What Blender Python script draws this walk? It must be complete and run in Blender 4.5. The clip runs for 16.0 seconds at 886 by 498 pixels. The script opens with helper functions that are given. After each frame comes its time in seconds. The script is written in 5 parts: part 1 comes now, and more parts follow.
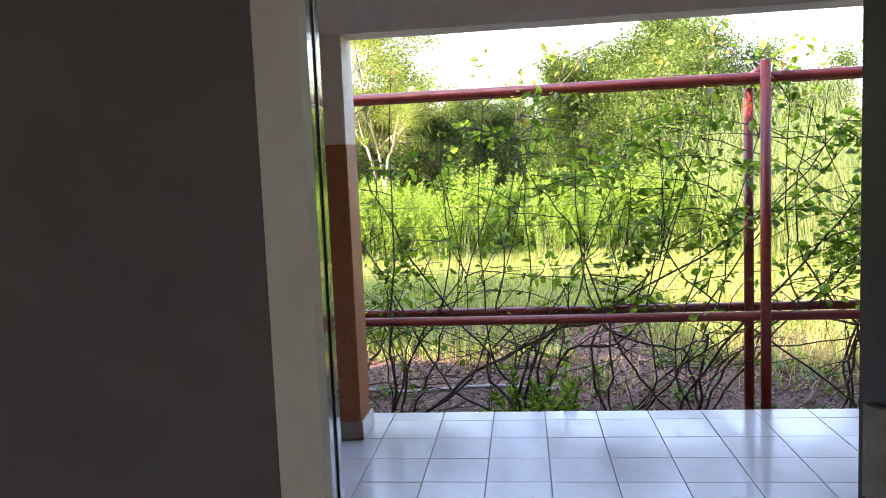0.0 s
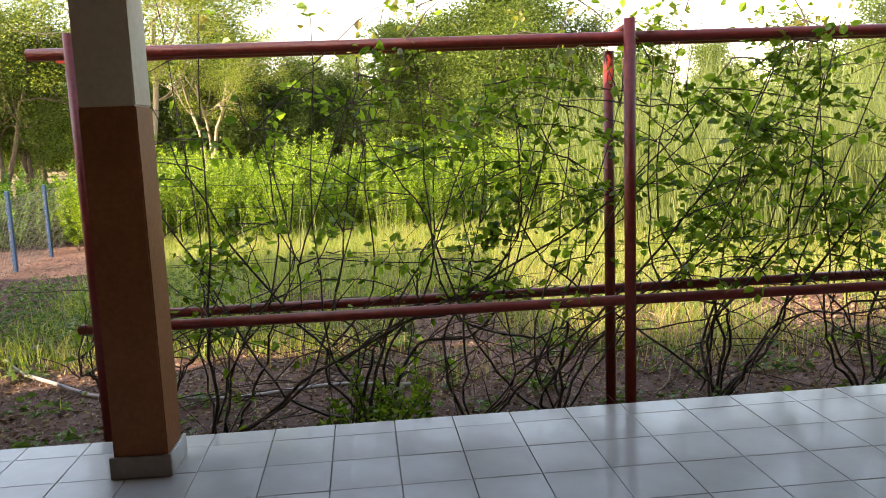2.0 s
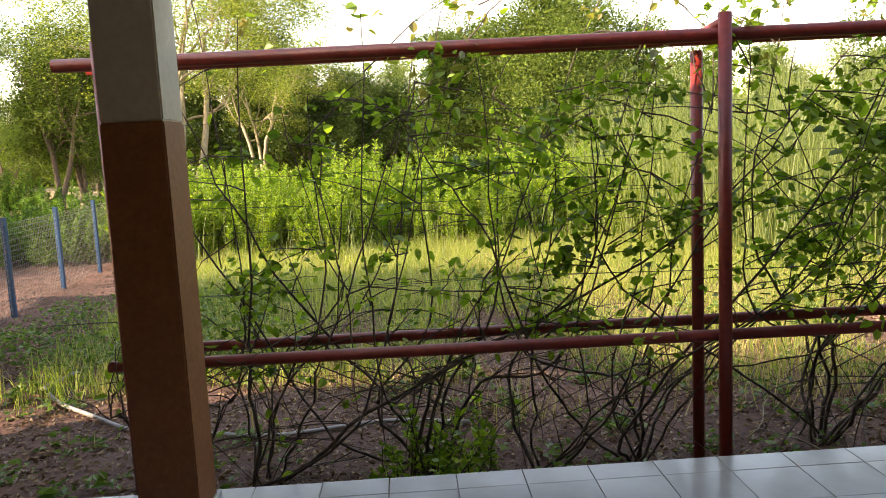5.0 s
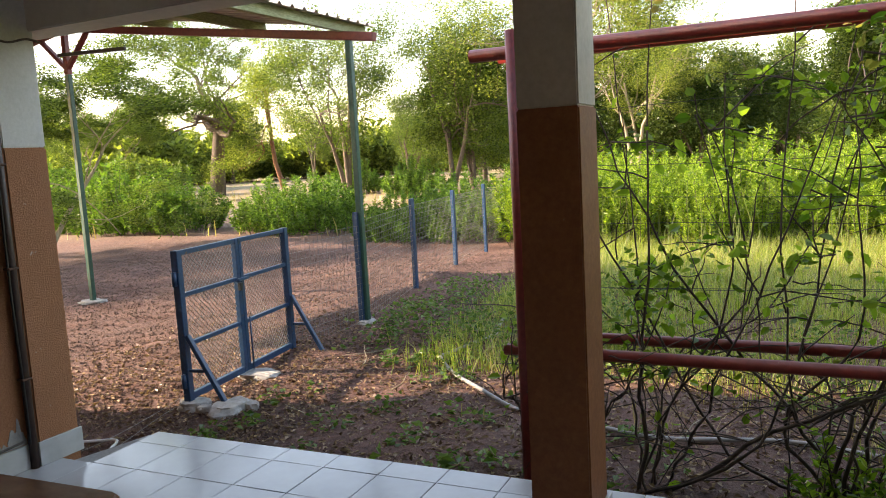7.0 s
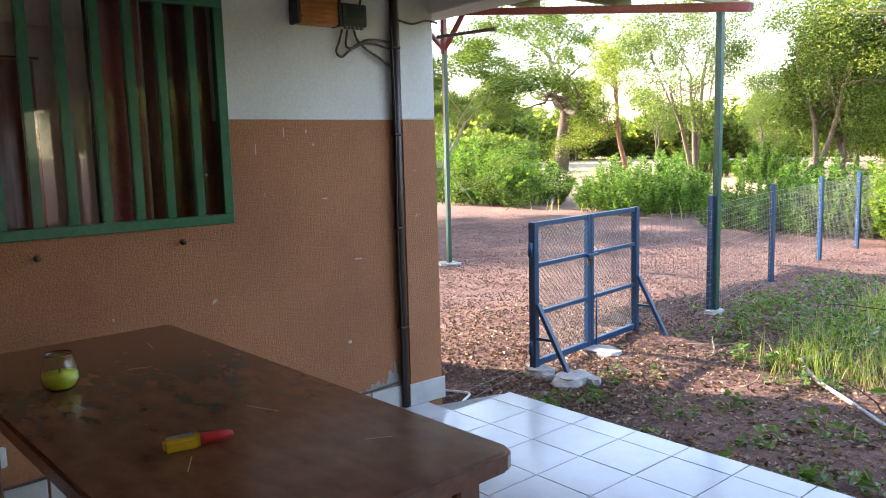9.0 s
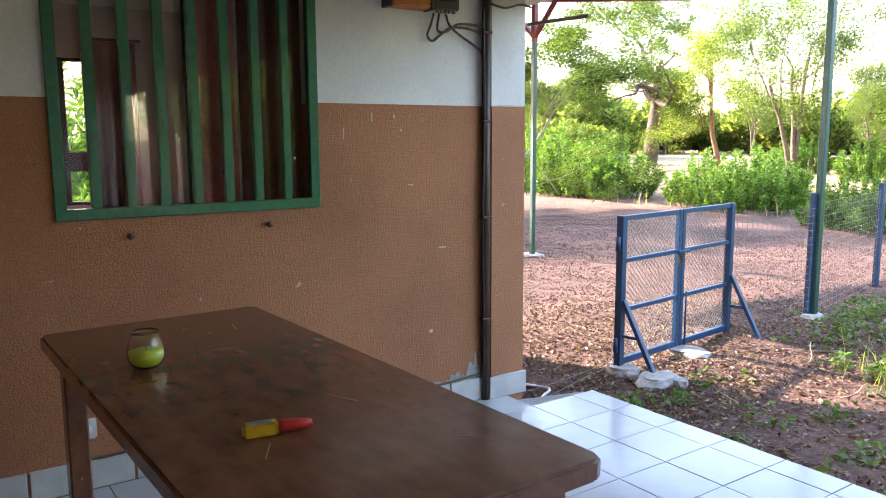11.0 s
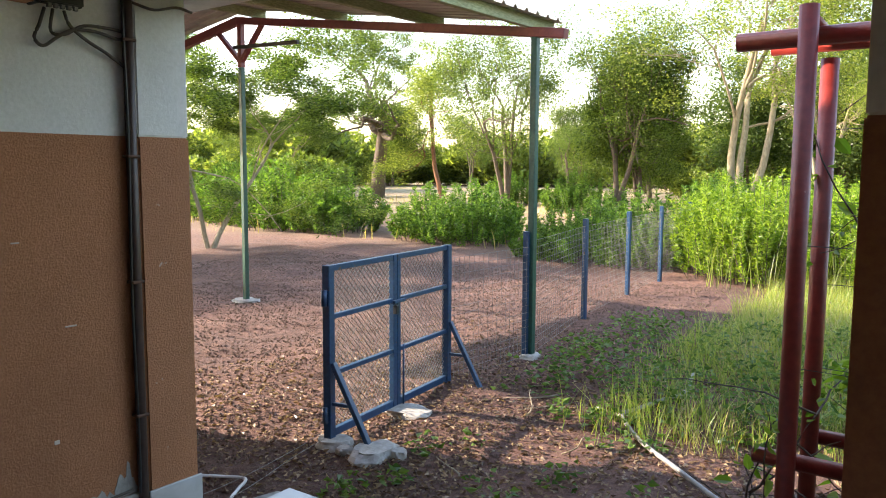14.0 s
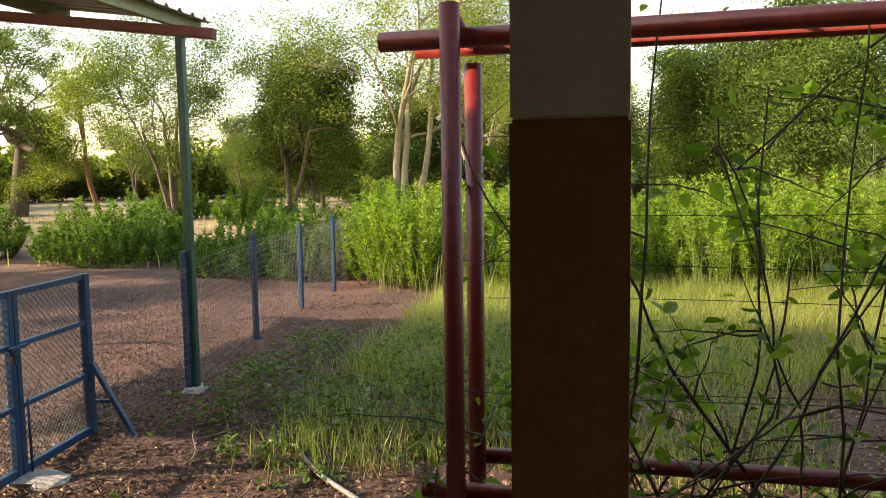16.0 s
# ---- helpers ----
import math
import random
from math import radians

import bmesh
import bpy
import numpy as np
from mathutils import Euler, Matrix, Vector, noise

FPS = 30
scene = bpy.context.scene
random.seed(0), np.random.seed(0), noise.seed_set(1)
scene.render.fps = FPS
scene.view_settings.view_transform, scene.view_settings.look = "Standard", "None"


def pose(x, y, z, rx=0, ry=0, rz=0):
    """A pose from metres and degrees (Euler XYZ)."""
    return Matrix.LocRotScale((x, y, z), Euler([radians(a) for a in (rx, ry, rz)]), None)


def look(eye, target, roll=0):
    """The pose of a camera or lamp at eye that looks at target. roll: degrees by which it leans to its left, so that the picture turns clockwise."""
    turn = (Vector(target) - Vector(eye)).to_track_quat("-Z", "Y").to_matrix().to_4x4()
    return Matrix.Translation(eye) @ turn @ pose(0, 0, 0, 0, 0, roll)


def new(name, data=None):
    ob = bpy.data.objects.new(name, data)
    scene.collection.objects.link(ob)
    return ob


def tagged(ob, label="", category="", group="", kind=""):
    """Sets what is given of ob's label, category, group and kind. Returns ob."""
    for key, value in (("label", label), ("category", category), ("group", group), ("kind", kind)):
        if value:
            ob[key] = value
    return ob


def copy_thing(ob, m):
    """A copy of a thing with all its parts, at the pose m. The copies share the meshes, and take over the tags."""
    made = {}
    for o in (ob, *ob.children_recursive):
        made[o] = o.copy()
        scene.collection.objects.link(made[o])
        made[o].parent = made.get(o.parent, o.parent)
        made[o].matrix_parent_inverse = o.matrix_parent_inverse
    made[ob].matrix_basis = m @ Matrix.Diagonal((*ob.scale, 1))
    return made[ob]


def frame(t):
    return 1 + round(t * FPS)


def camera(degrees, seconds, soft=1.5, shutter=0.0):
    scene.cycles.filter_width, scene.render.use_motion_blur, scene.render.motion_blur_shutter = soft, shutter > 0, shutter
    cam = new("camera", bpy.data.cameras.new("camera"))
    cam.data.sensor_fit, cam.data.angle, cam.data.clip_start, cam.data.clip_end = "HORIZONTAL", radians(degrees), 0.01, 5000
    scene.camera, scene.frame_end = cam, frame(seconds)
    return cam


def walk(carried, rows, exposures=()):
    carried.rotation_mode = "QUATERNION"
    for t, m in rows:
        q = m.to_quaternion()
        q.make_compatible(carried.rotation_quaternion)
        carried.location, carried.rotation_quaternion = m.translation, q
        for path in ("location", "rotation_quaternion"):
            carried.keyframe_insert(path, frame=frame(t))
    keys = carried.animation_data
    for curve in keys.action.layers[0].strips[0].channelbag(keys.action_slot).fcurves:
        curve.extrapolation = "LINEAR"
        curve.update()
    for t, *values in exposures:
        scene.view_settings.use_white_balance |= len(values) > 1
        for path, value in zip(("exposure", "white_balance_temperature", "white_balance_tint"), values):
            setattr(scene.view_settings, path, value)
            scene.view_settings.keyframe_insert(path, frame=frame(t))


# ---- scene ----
cam = camera(59.6, 16.0, soft=1.0)
PATH = [
    (0, (0.126, -0.112, 1.408), (-0.144, 1.861, 1.216), -2.4),
    (0.5, (0.108, 0.066, 1.396), (0.01, 2.051, 1.169), -1.6),
    (1, (0.128, 0.231, 1.398), (0.138, 2.215, 1.143), -1.3),
    (1.5, (0.095, 0.406, 1.411), (0.2, 2.384, 1.135), -1.5),
    (2, (0.09, 0.576, 1.409), (0.231, 2.551, 1.124), -2.2),
    (2.5, (0.122, 0.707, 1.426), (0.262, 2.682, 1.143), -2.7),
    (3, (0.102, 0.813, 1.424), (0.245, 2.788, 1.144), -2.7),
    (5.5, (0.031, 1.165, 1.438), (-0.065, 3.147, 1.19), -2.9),
    (6, (0.024, 1.284, 1.428), (-0.347, 3.234, 1.182), -2.4),
    (6.5, (-0.057, 1.305, 1.431), (-0.691, 3.185, 1.178), -2.9),
    (7, (-0.157, 1.239, 1.443), (-1.037, 3.019, 1.2), -3.1),
    (7.5, (-0.201, 1.232, 1.446), (-1.29, 2.893, 1.211), -2.7),
    (8, (-0.231, 1.211, 1.438), (-1.497, 2.741, 1.199), -2.3),
    (8.5, (-0.253, 1.21, 1.437), (-1.666, 2.602, 1.186), -1.9),
    (9, (-0.296, 1.185, 1.435), (-1.833, 2.437, 1.173), -1.5),
    (9.2, (-0.303, 1.185, 1.431), (-1.887, 2.376, 1.166), -1.4),
    (11.3, (-0.393, 1.242, 1.426), (-2.051, 2.322, 1.14), -0.3),
    (11.5, (-0.406, 1.297, 1.426), (-2.052, 2.396, 1.138), -0.1),
    (12, (-0.467, 1.421, 1.438), (-2.066, 2.59, 1.159), 0.3),
    (12.5, (-0.589, 1.536, 1.447), (-2.116, 2.802, 1.189), 0.2),
    (13, (-0.681, 1.686, 1.46), (-2.126, 3.048, 1.223), 0.4),
    (13.5, (-0.729, 1.834, 1.462), (-2.078, 3.295, 1.246), 0.5),
    (14, (-0.827, 1.942, 1.465), (-2.033, 3.523, 1.258), 0.3),
    (14.5, (-0.916, 2.018, 1.471), (-1.963, 3.711, 1.271), 0.0),
    (15, (-0.954, 2.118, 1.468), (-1.859, 3.892, 1.276), -0.2),
    (15.5, (-0.936, 2.259, 1.473), (-1.658, 4.115, 1.284), -0.6),
    (16, (-0.901, 2.362, 1.479), (-1.377, 4.295, 1.292), -0.9),
]
walk(cam, [(t, look(e, g, r)) for t, e, g, r in PATH],
     exposures=[(0.0, 3.4, 6700, 29), (0.8, 3.35, 6800, 28), (1.5, 2.85, 7900, 22), (2.2, 2.45, 8500, 21), (3.2, 2.4, 8700, 20), (6.0, 2.4, 8600, 20),
                (7.5, 2.5, 7600, 19), (9.0, 3.2, 6700, 22), (11.3, 3.55, 6700, 22), (12.5, 3.15, 6800, 21), (13.5, 2.75, 6900, 19), (14.5, 2.4, 7600, 15), (16.0, 1.85, 8400, 16)])

# ---- light ----
SUN_AZ = 113.0      # degrees to the left of the garden's axis (+y)
SUN_EL = 25.0
world = bpy.data.worlds.new("world")
scene.world = world
world.use_nodes = True
wn = world.node_tree
sky = wn.nodes.new("ShaderNodeTexSky")
sky.sky_type = 'NISHITA'
sky.sun_disc = False
sky.sun_elevation = radians(SUN_EL)
sky.sun_rotation = radians(-SUN_AZ)
sky.dust_density = 1.0
sky.air_density = 1.2
wn.links.new(sky.outputs[0], wn.nodes["Background"].inputs[0])
wn.nodes["Background"].inputs[1].default_value = 0.15
sun_data = bpy.data.lights.new("sun", 'SUN')
sun_data.energy = 3.6
sun_data.angle = radians(0.6)
sun_data.color = (1.0, 0.93, 0.82)
sun = new("sun", sun_data)
sa, se = radians(SUN_AZ), radians(SUN_EL)
toward = Vector((-math.sin(sa) * math.cos(se), math.cos(sa) * math.cos(se), math.sin(se)))
sun.matrix_world = look((0, 0, 12), Vector((0, 0, 12)) - toward)


# ---- materials ----
def nodes_of(name):
    m = bpy.data.materials.new(name)
    m.use_nodes = True
    nt = m.node_tree
    return m, nt, nt.nodes["Principled BSDF"]


def noise_ramp(nt, scale, stops, detail=6.0, rough=0.6, coords="Object", stretch=None):
    tc = nt.nodes.new("ShaderNodeTexCoord")
    tex = nt.nodes.new("ShaderNodeTexNoise")
    tex.inputs["Scale"].default_value = scale
    tex.inputs["Detail"].default_value = detail
    tex.inputs["Roughness"].default_value = rough
    if stretch:
        mp = nt.nodes.new("ShaderNodeMapping")
        mp.inputs["Scale"].default_value = stretch
        nt.links.new(tc.outputs[coords], mp.inputs[0])
        nt.links.new(mp.outputs[0], tex.inputs["Vector"])
    else:
        nt.links.new(tc.outputs[coords], tex.inputs["Vector"])
    ramp = nt.nodes.new("ShaderNodeValToRGB")
    els = ramp.color_ramp.elements
    els[0].position, els[0].color = stops[0][0], (*stops[0][1], 1)
    els[1].position, els[1].color = stops[-1][0], (*stops[-1][1], 1)
    for p, c in stops[1:-1]:
        e = els.new(p)
        e.color = (*c, 1)
    nt.links.new(tex.outputs[0], ramp.inputs[0])
    return tex, ramp


def mixed(nt, a, b, fac, mode='MIX'):
    mx = nt.nodes.new("ShaderNodeMix")
    mx.data_type, mx.blend_type = 'RGBA', mode
    if isinstance(fac, float):
        mx.inputs[0].default_value = fac
    else:
        nt.links.new(fac, mx.inputs[0])
    for sock, v in ((mx.inputs[6], a), (mx.inputs[7], b)):
        if isinstance(v, tuple):
            sock.default_value = (*v, 1)
        else:
            nt.links.new(v, sock)
    return mx.outputs[2]


def bump_on(nt, bsdf, height, strength, distance):
    bp = nt.nodes.new("ShaderNodeBump")
    bp.inputs["Strength"].default_value = strength
    bp.inputs["Distance"].default_value = distance
    nt.links.new(height, bp.inputs["Height"])
    nt.links.new(bp.outputs[0], bsdf.inputs["Normal"])


def surface(name, dark, light, grain=30.0, stain=1.3, rough=0.7, metal=0.0, bump=0.3, dist=0.004, stretch=None,
            spots=None, coat=0.0):
    """Grain and stains at two scales with fine relief."""
    m, nt, b = nodes_of(name)
    t1, r1 = noise_ramp(nt, grain, [(0.3, dark), (0.7, light)], stretch=stretch)
    t2, r2 = noise_ramp(nt, stain, [(0.3, (0.72, 0.70, 0.68)), (0.65, (1.0, 1.0, 1.0))], detail=8)
    col = mixed(nt, r1.outputs[0], r2.outputs[0], 0.75, 'MULTIPLY')
    if spots:
        t3, r3 = noise_ramp(nt, spots[1], [(0.0, (0, 0, 0)), (spots[2], (0, 0, 0)), (spots[2] + 0.04, (1, 1, 1))], detail=3)
        col = mixed(nt, col, spots[0], r3.outputs[0])
    nt.links.new(col, b.inputs["Base Color"])
    b.inputs["Roughness"].default_value = rough
    b.inputs["Metallic"].default_value = metal
    b.inputs["Coat Weight"].default_value = coat
    bump_on(nt, b, t1.outputs[0], bump, dist)
    return m


def leaf_material(name, dark, light, shine=0.06, glow=0.5):
    """Thin leaf: each one its own tint, light passing through."""
    m = bpy.data.materials.new(name)
    m.use_nodes = True
    nt = m.node_tree
    nt.nodes.remove(nt.nodes["Principled BSDF"])
    out = nt.nodes["Material Output"]
    geo = nt.nodes.new("ShaderNodeNewGeometry")
    ramp = nt.nodes.new("ShaderNodeValToRGB")
    els = ramp.color_ramp.elements
    els[0].color, els[1].color = (*dark, 1), (*light, 1)
    nt.links.new(geo.outputs["Random Per Island"], ramp.inputs[0])
    dif = nt.nodes.new("ShaderNodeBsdfDiffuse")
    tra = nt.nodes.new("ShaderNodeBsdfTranslucent")
    glo = nt.nodes.new("ShaderNodeBsdfGlossy")
    glo.inputs["Roughness"].default_value = 0.45
    warm = mixed(nt, ramp.outputs[0], (1.5, 1.6, 0.65), 1.0, 'MULTIPLY')
    nt.links.new(ramp.outputs[0], dif.inputs[0])
    nt.links.new(warm, tra.inputs[0])
    m1, m2 = nt.nodes.new("ShaderNodeMixShader"), nt.nodes.new("ShaderNodeMixShader")
    m1.inputs[0].default_value = glow
    nt.links.new(dif.outputs[0], m1.inputs[1])
    nt.links.new(tra.outputs[0], m1.inputs[2])
    fr = nt.nodes.new("ShaderNodeFresnel")
    mul = nt.nodes.new("ShaderNodeMath")
    mul.operation = 'MULTIPLY'
    mul.inputs[1].default_value = shine
    nt.links.new(fr.outputs[0], mul.inputs[0])
    nt.links.new(mul.outputs[0], m2.inputs[0])
    nt.links.new(m1.outputs[0], m2.inputs[1])
    nt.links.new(glo.outputs[0], m2.inputs[2])
    nt.links.new(m2.outputs[0], out.inputs[0])
    return m


PLASTER_BROWN = surface("brown_roughcast_paint", (0.37, 0.143, 0.057), (0.50, 0.212, 0.094), grain=125, stain=1.7, rough=0.75,
                        bump=0.8, dist=0.009, spots=((0.55, 0.45, 0.36), 11.0, 0.72))
SCUFF = surface("chipped_pale_plaster", (0.55, 0.47, 0.40), (0.68, 0.60, 0.53), grain=60, stain=5, rough=0.9)
PILLAR_BROWN = surface("smooth_red_brown_paint", (0.27, 0.085, 0.026), (0.38, 0.135, 0.045), grain=45, stain=2.2, rough=0.6, bump=0.3,
                       spots=((0.5, 0.35, 0.25), 14.0, 0.74))
PILLAR_CREAM = surface("cream_pillar_paint", (0.60, 0.50, 0.36), (0.69, 0.59, 0.45), grain=40, stain=2.0, rough=0.7, bump=0.3)
PLASTER_WHITE = surface("white_wall_paint", (0.70, 0.68, 0.62), (0.80, 0.78, 0.73), grain=60, stain=1.1, rough=0.8, bump=0.35)
PLASTER_GREY = surface("grey_room_paint", (0.44, 0.43, 0.38), (0.52, 0.51, 0.46), grain=14, stain=2.0, rough=0.6, bump=0.15)
REVEAL = surface("pale_cream_reveal_paint", (0.60, 0.58, 0.50), (0.68, 0.66, 0.58), grain=14, stain=2.0, rough=0.6, bump=0.15)
# near-black base colour carries the dimness of the unlit room
PLASTER_UNLIT = surface("shade_darkened_room_paint", (0.062, 0.058, 0.056), (0.080, 0.075, 0.072), grain=14, stain=2.0, rough=0.85, bump=0.15)
CEIL = surface("ceiling_paint", (0.70, 0.65, 0.57), (0.78, 0.73, 0.65), grain=20, stain=0.9, rough=0.85, bump=0.2)
GREEN_PAINT = surface("green_gloss_paint", (0.012, 0.125, 0.052), (0.022, 0.175, 0.075), grain=35, stain=4, rough=0.28, bump=0.15, coat=0.3)
DARK_DOOR = surface("dark_green_door_paint", (0.012, 0.035, 0.026), (0.022, 0.055, 0.04), grain=30, stain=3, rough=0.22, bump=0.1, coat=0.4)
BLUE_PAINT = surface("blue_gate_paint", (0.004, 0.032, 0.085), (0.010, 0.058, 0.135), grain=40, stain=5, rough=0.42, bump=0.25,
                     spots=((0.09, 0.05, 0.03), 22, 0.68))
POST_GREEN = surface("dark_green_post_paint", (0.008, 0.050, 0.036), (0.014, 0.080, 0.056), grain=40, stain=5, rough=0.45, bump=0.2)
RED_PAINT = surface("red_oxide_paint", (0.16, 0.014, 0.010), (0.25, 0.027, 0.019), grain=28, stain=4, rough=0.42, bump=0.25,
                    spots=((0.30, 0.14, 0.11), 30, 0.72))
RED_DARK = surface("dark_red_beam_paint", (0.12, 0.018, 0.022), (0.19, 0.03, 0.03), grain=28, stain=4, rough=0.5, bump=0.2)
CEMENT = surface("grey_cement", (0.30, 0.28, 0.25), (0.46, 0.44, 0.40), grain=22, stain=3, rough=0.9, bump=0.8, dist=0.01)
SKIRT = surface("grey_white_skirting_tile", (0.50, 0.50, 0.47), (0.60, 0.60, 0.57), grain=9, stain=3, rough=0.25, bump=0.05)
# darker copy of SKIRT with the shade of the pillar front in it
SKIRT_SHADED = surface("shaded_grey_skirting_tile", (0.22, 0.18, 0.15), (0.30, 0.25, 0.21), grain=12, stain=3, rough=0.4, bump=0.1)
GROUT = surface("dirty_grout", (0.22, 0.20, 0.18), (0.33, 0.31, 0.28), grain=60, stain=3, rough=0.9)
WOOD = surface("dark_brown_varnished_wood", (0.16, 0.058, 0.030), (0.29, 0.115, 0.058), grain=5, stain=4.5, rough=0.22, bump=0.08,
               stretch=(2.0, 4, 4), spots=((0.36, 0.24, 0.17), 26, 0.72), coat=0.15)
SCRATCH = surface("bare_scratched_wood", (0.34, 0.22, 0.15), (0.46, 0.32, 0.22), grain=40, stain=5, rough=0.7)
TIMBER = surface("painted_purlin_timber", (0.20, 0.23, 0.12), (0.42, 0.44, 0.30), grain=12, stain=3, rough=0.8, stretch=(8, 1.5, 8))
TIN = surface("galvanised_roof_sheet", (0.36, 0.35, 0.33), (0.52, 0.50, 0.47), grain=5, stain=2, rough=0.5, metal=0.55, bump=0.1)
PIPE_BROWN = surface("brown_plastic_conduit", (0.05, 0.026, 0.018), (0.08, 0.045, 0.03), grain=20, stain=4, rough=0.5)
# real black parts, and the door leaf whose black stands for shade
BLACK = surface("black_plastic_and_unlit_leaf", (0.010, 0.010, 0.011), (0.022, 0.022, 0.022), grain=30, stain=5, rough=0.45)
CABLE = surface("grey_brown_cable", (0.06, 0.045, 0.035), (0.11, 0.085, 0.065), grain=30, stain=5, rough=0.6)
HOSE = surface("weathered_grey_hose", (0.24, 0.22, 0.20), (0.36, 0.33, 0.30), grain=20, stain=5, rough=0.6)
STEEL = surface("galvanised_wire", (0.16, 0.15, 0.14), (0.28, 0.27, 0.25), grain=30, stain=4, rough=0.5, metal=0.4)
RUST = surface("rusty_steel", (0.07, 0.035, 0.02), (0.15, 0.075, 0.045), grain=40, stain=5, rough=0.8)
ORANGE = surface("copper_orange_anodised_case", (0.42, 0.15, 0.045), (0.55, 0.22, 0.07), grain=20, stain=3, rough=0.4, metal=0.5)
WHITE_PLASTIC = surface("white_plastic", (0.62, 0.61, 0.58), (0.74, 0.73, 0.70), grain=20, stain=5, rough=0.4)
YELLOW = surface("yellow_plastic", (0.75, 0.42, 0.015), (0.85, 0.52, 0.03), grain=20, stain=5, rough=0.35)
REDP = surface("red_plastic", (0.55, 0.015, 0.012), (0.68, 0.03, 0.02), grain=20, stain=5, rough=0.35)
SILVER = surface("silver_foil", (0.5, 0.5, 0.5), (0.75, 0.75, 0.75), grain=30, stain=9, rough=0.3, metal=0.8)
LIME = surface("lime_candle_wax", (0.68, 0.78, 0.03), (0.78, 0.86, 0.06), grain=12, stain=9, rough=0.5)
CURTAIN = surface("red_brown_curtain_cloth", (0.34, 0.10, 0.07), (0.50, 0.18, 0.13), grain=60, stain=5, rough=0.9)
CURTAIN_DARK = surface("dark_brown_curtain_cloth", (0.22, 0.09, 0.065), (0.32, 0.15, 0.11), grain=60, stain=5, rough=0.9)
LACE = surface("pale_lace_trim", (0.40, 0.33, 0.29), (0.55, 0.46, 0.41), grain=80, stain=8, rough=0.9)
BARK = surface("grey_brown_bark", (0.07, 0.05, 0.036), (0.17, 0.125, 0.09), grain=9, stain=2, rough=0.95, bump=0.9, dist=0.03, stretch=(3, 3, 0.6))
BARK_PALE = surface("pale_acacia_bark", (0.20, 0.16, 0.10), (0.36, 0.30, 0.20), grain=9, stain=2, rough=0.9, bump=0.6, dist=0.02, stretch=(3, 3, 0.6))
BARK_RED = surface("reddish_bark", (0.16, 0.065, 0.03), (0.28, 0.12, 0.06), grain=9, stain=2, rough=0.9, bump=0.6, dist=0.02)
TWIG = surface("dark_vine_stem", (0.045, 0.032, 0.026), (0.12, 0.09, 0.07), grain=18, stain=5, rough=0.9, bump=0.5)
LEAF_VINE = leaf_material("vine_leaf", (0.045, 0.10, 0.014), (0.23, 0.34, 0.05), shine=0.06, glow=0.5)
LEAF_TIP = leaf_material("young_vine_leaf", (0.14, 0.17, 0.04), (0.24, 0.20, 0.07), shine=0.06, glow=0.5)
LEAF_HEDGE = leaf_material("bright_shrub_leaf", (0.045, 0.11, 0.012), (0.28, 0.38, 0.05), shine=0.06, glow=0.45)
LEAF_BUSH = leaf_material("bush_leaf", (0.03, 0.075, 0.014), (0.16, 0.27, 0.05), shine=0.06, glow=0.4)
LEAF_TREE = leaf_material("tree_leaf", (0.025, 0.052, 0.012), (0.16, 0.22, 0.05), shine=0.06, glow=0.4)
LEAF_YELLOW = leaf_material("yellow_green_tree_leaf", (0.055, 0.085, 0.018), (0.28, 0.33, 0.08), shine=0.06, glow=0.5)
LEAF_DARK = leaf_material("dark_tree_leaf", (0.035, 0.07, 0.02), (0.12, 0.17, 0.045), shine=0.06, glow=0.3)
GRASS = leaf_material("grass_blade", (0.11, 0.18, 0.035), (0.36, 0.37, 0.11), shine=0.06, glow=0.5)
GRASS_DRY = leaf_material("dry_grass_blade", (0.26, 0.20, 0.085), (0.44, 0.36, 0.17), shine=0.06, glow=0.35)
REED = leaf_material("reed_blade", (0.11, 0.15, 0.055), (0.24, 0.27, 0.11), shine=0.06, glow=0.5)
LEAF_WEED = leaf_material("weed_leaf", (0.04, 0.085, 0.02), (0.15, 0.22, 0.06), shine=0.06, glow=0.35)
LITTER = leaf_material("fallen_leaf", (0.07, 0.035, 0.022), (0.32, 0.22, 0.13), shine=0.06, glow=0.1)


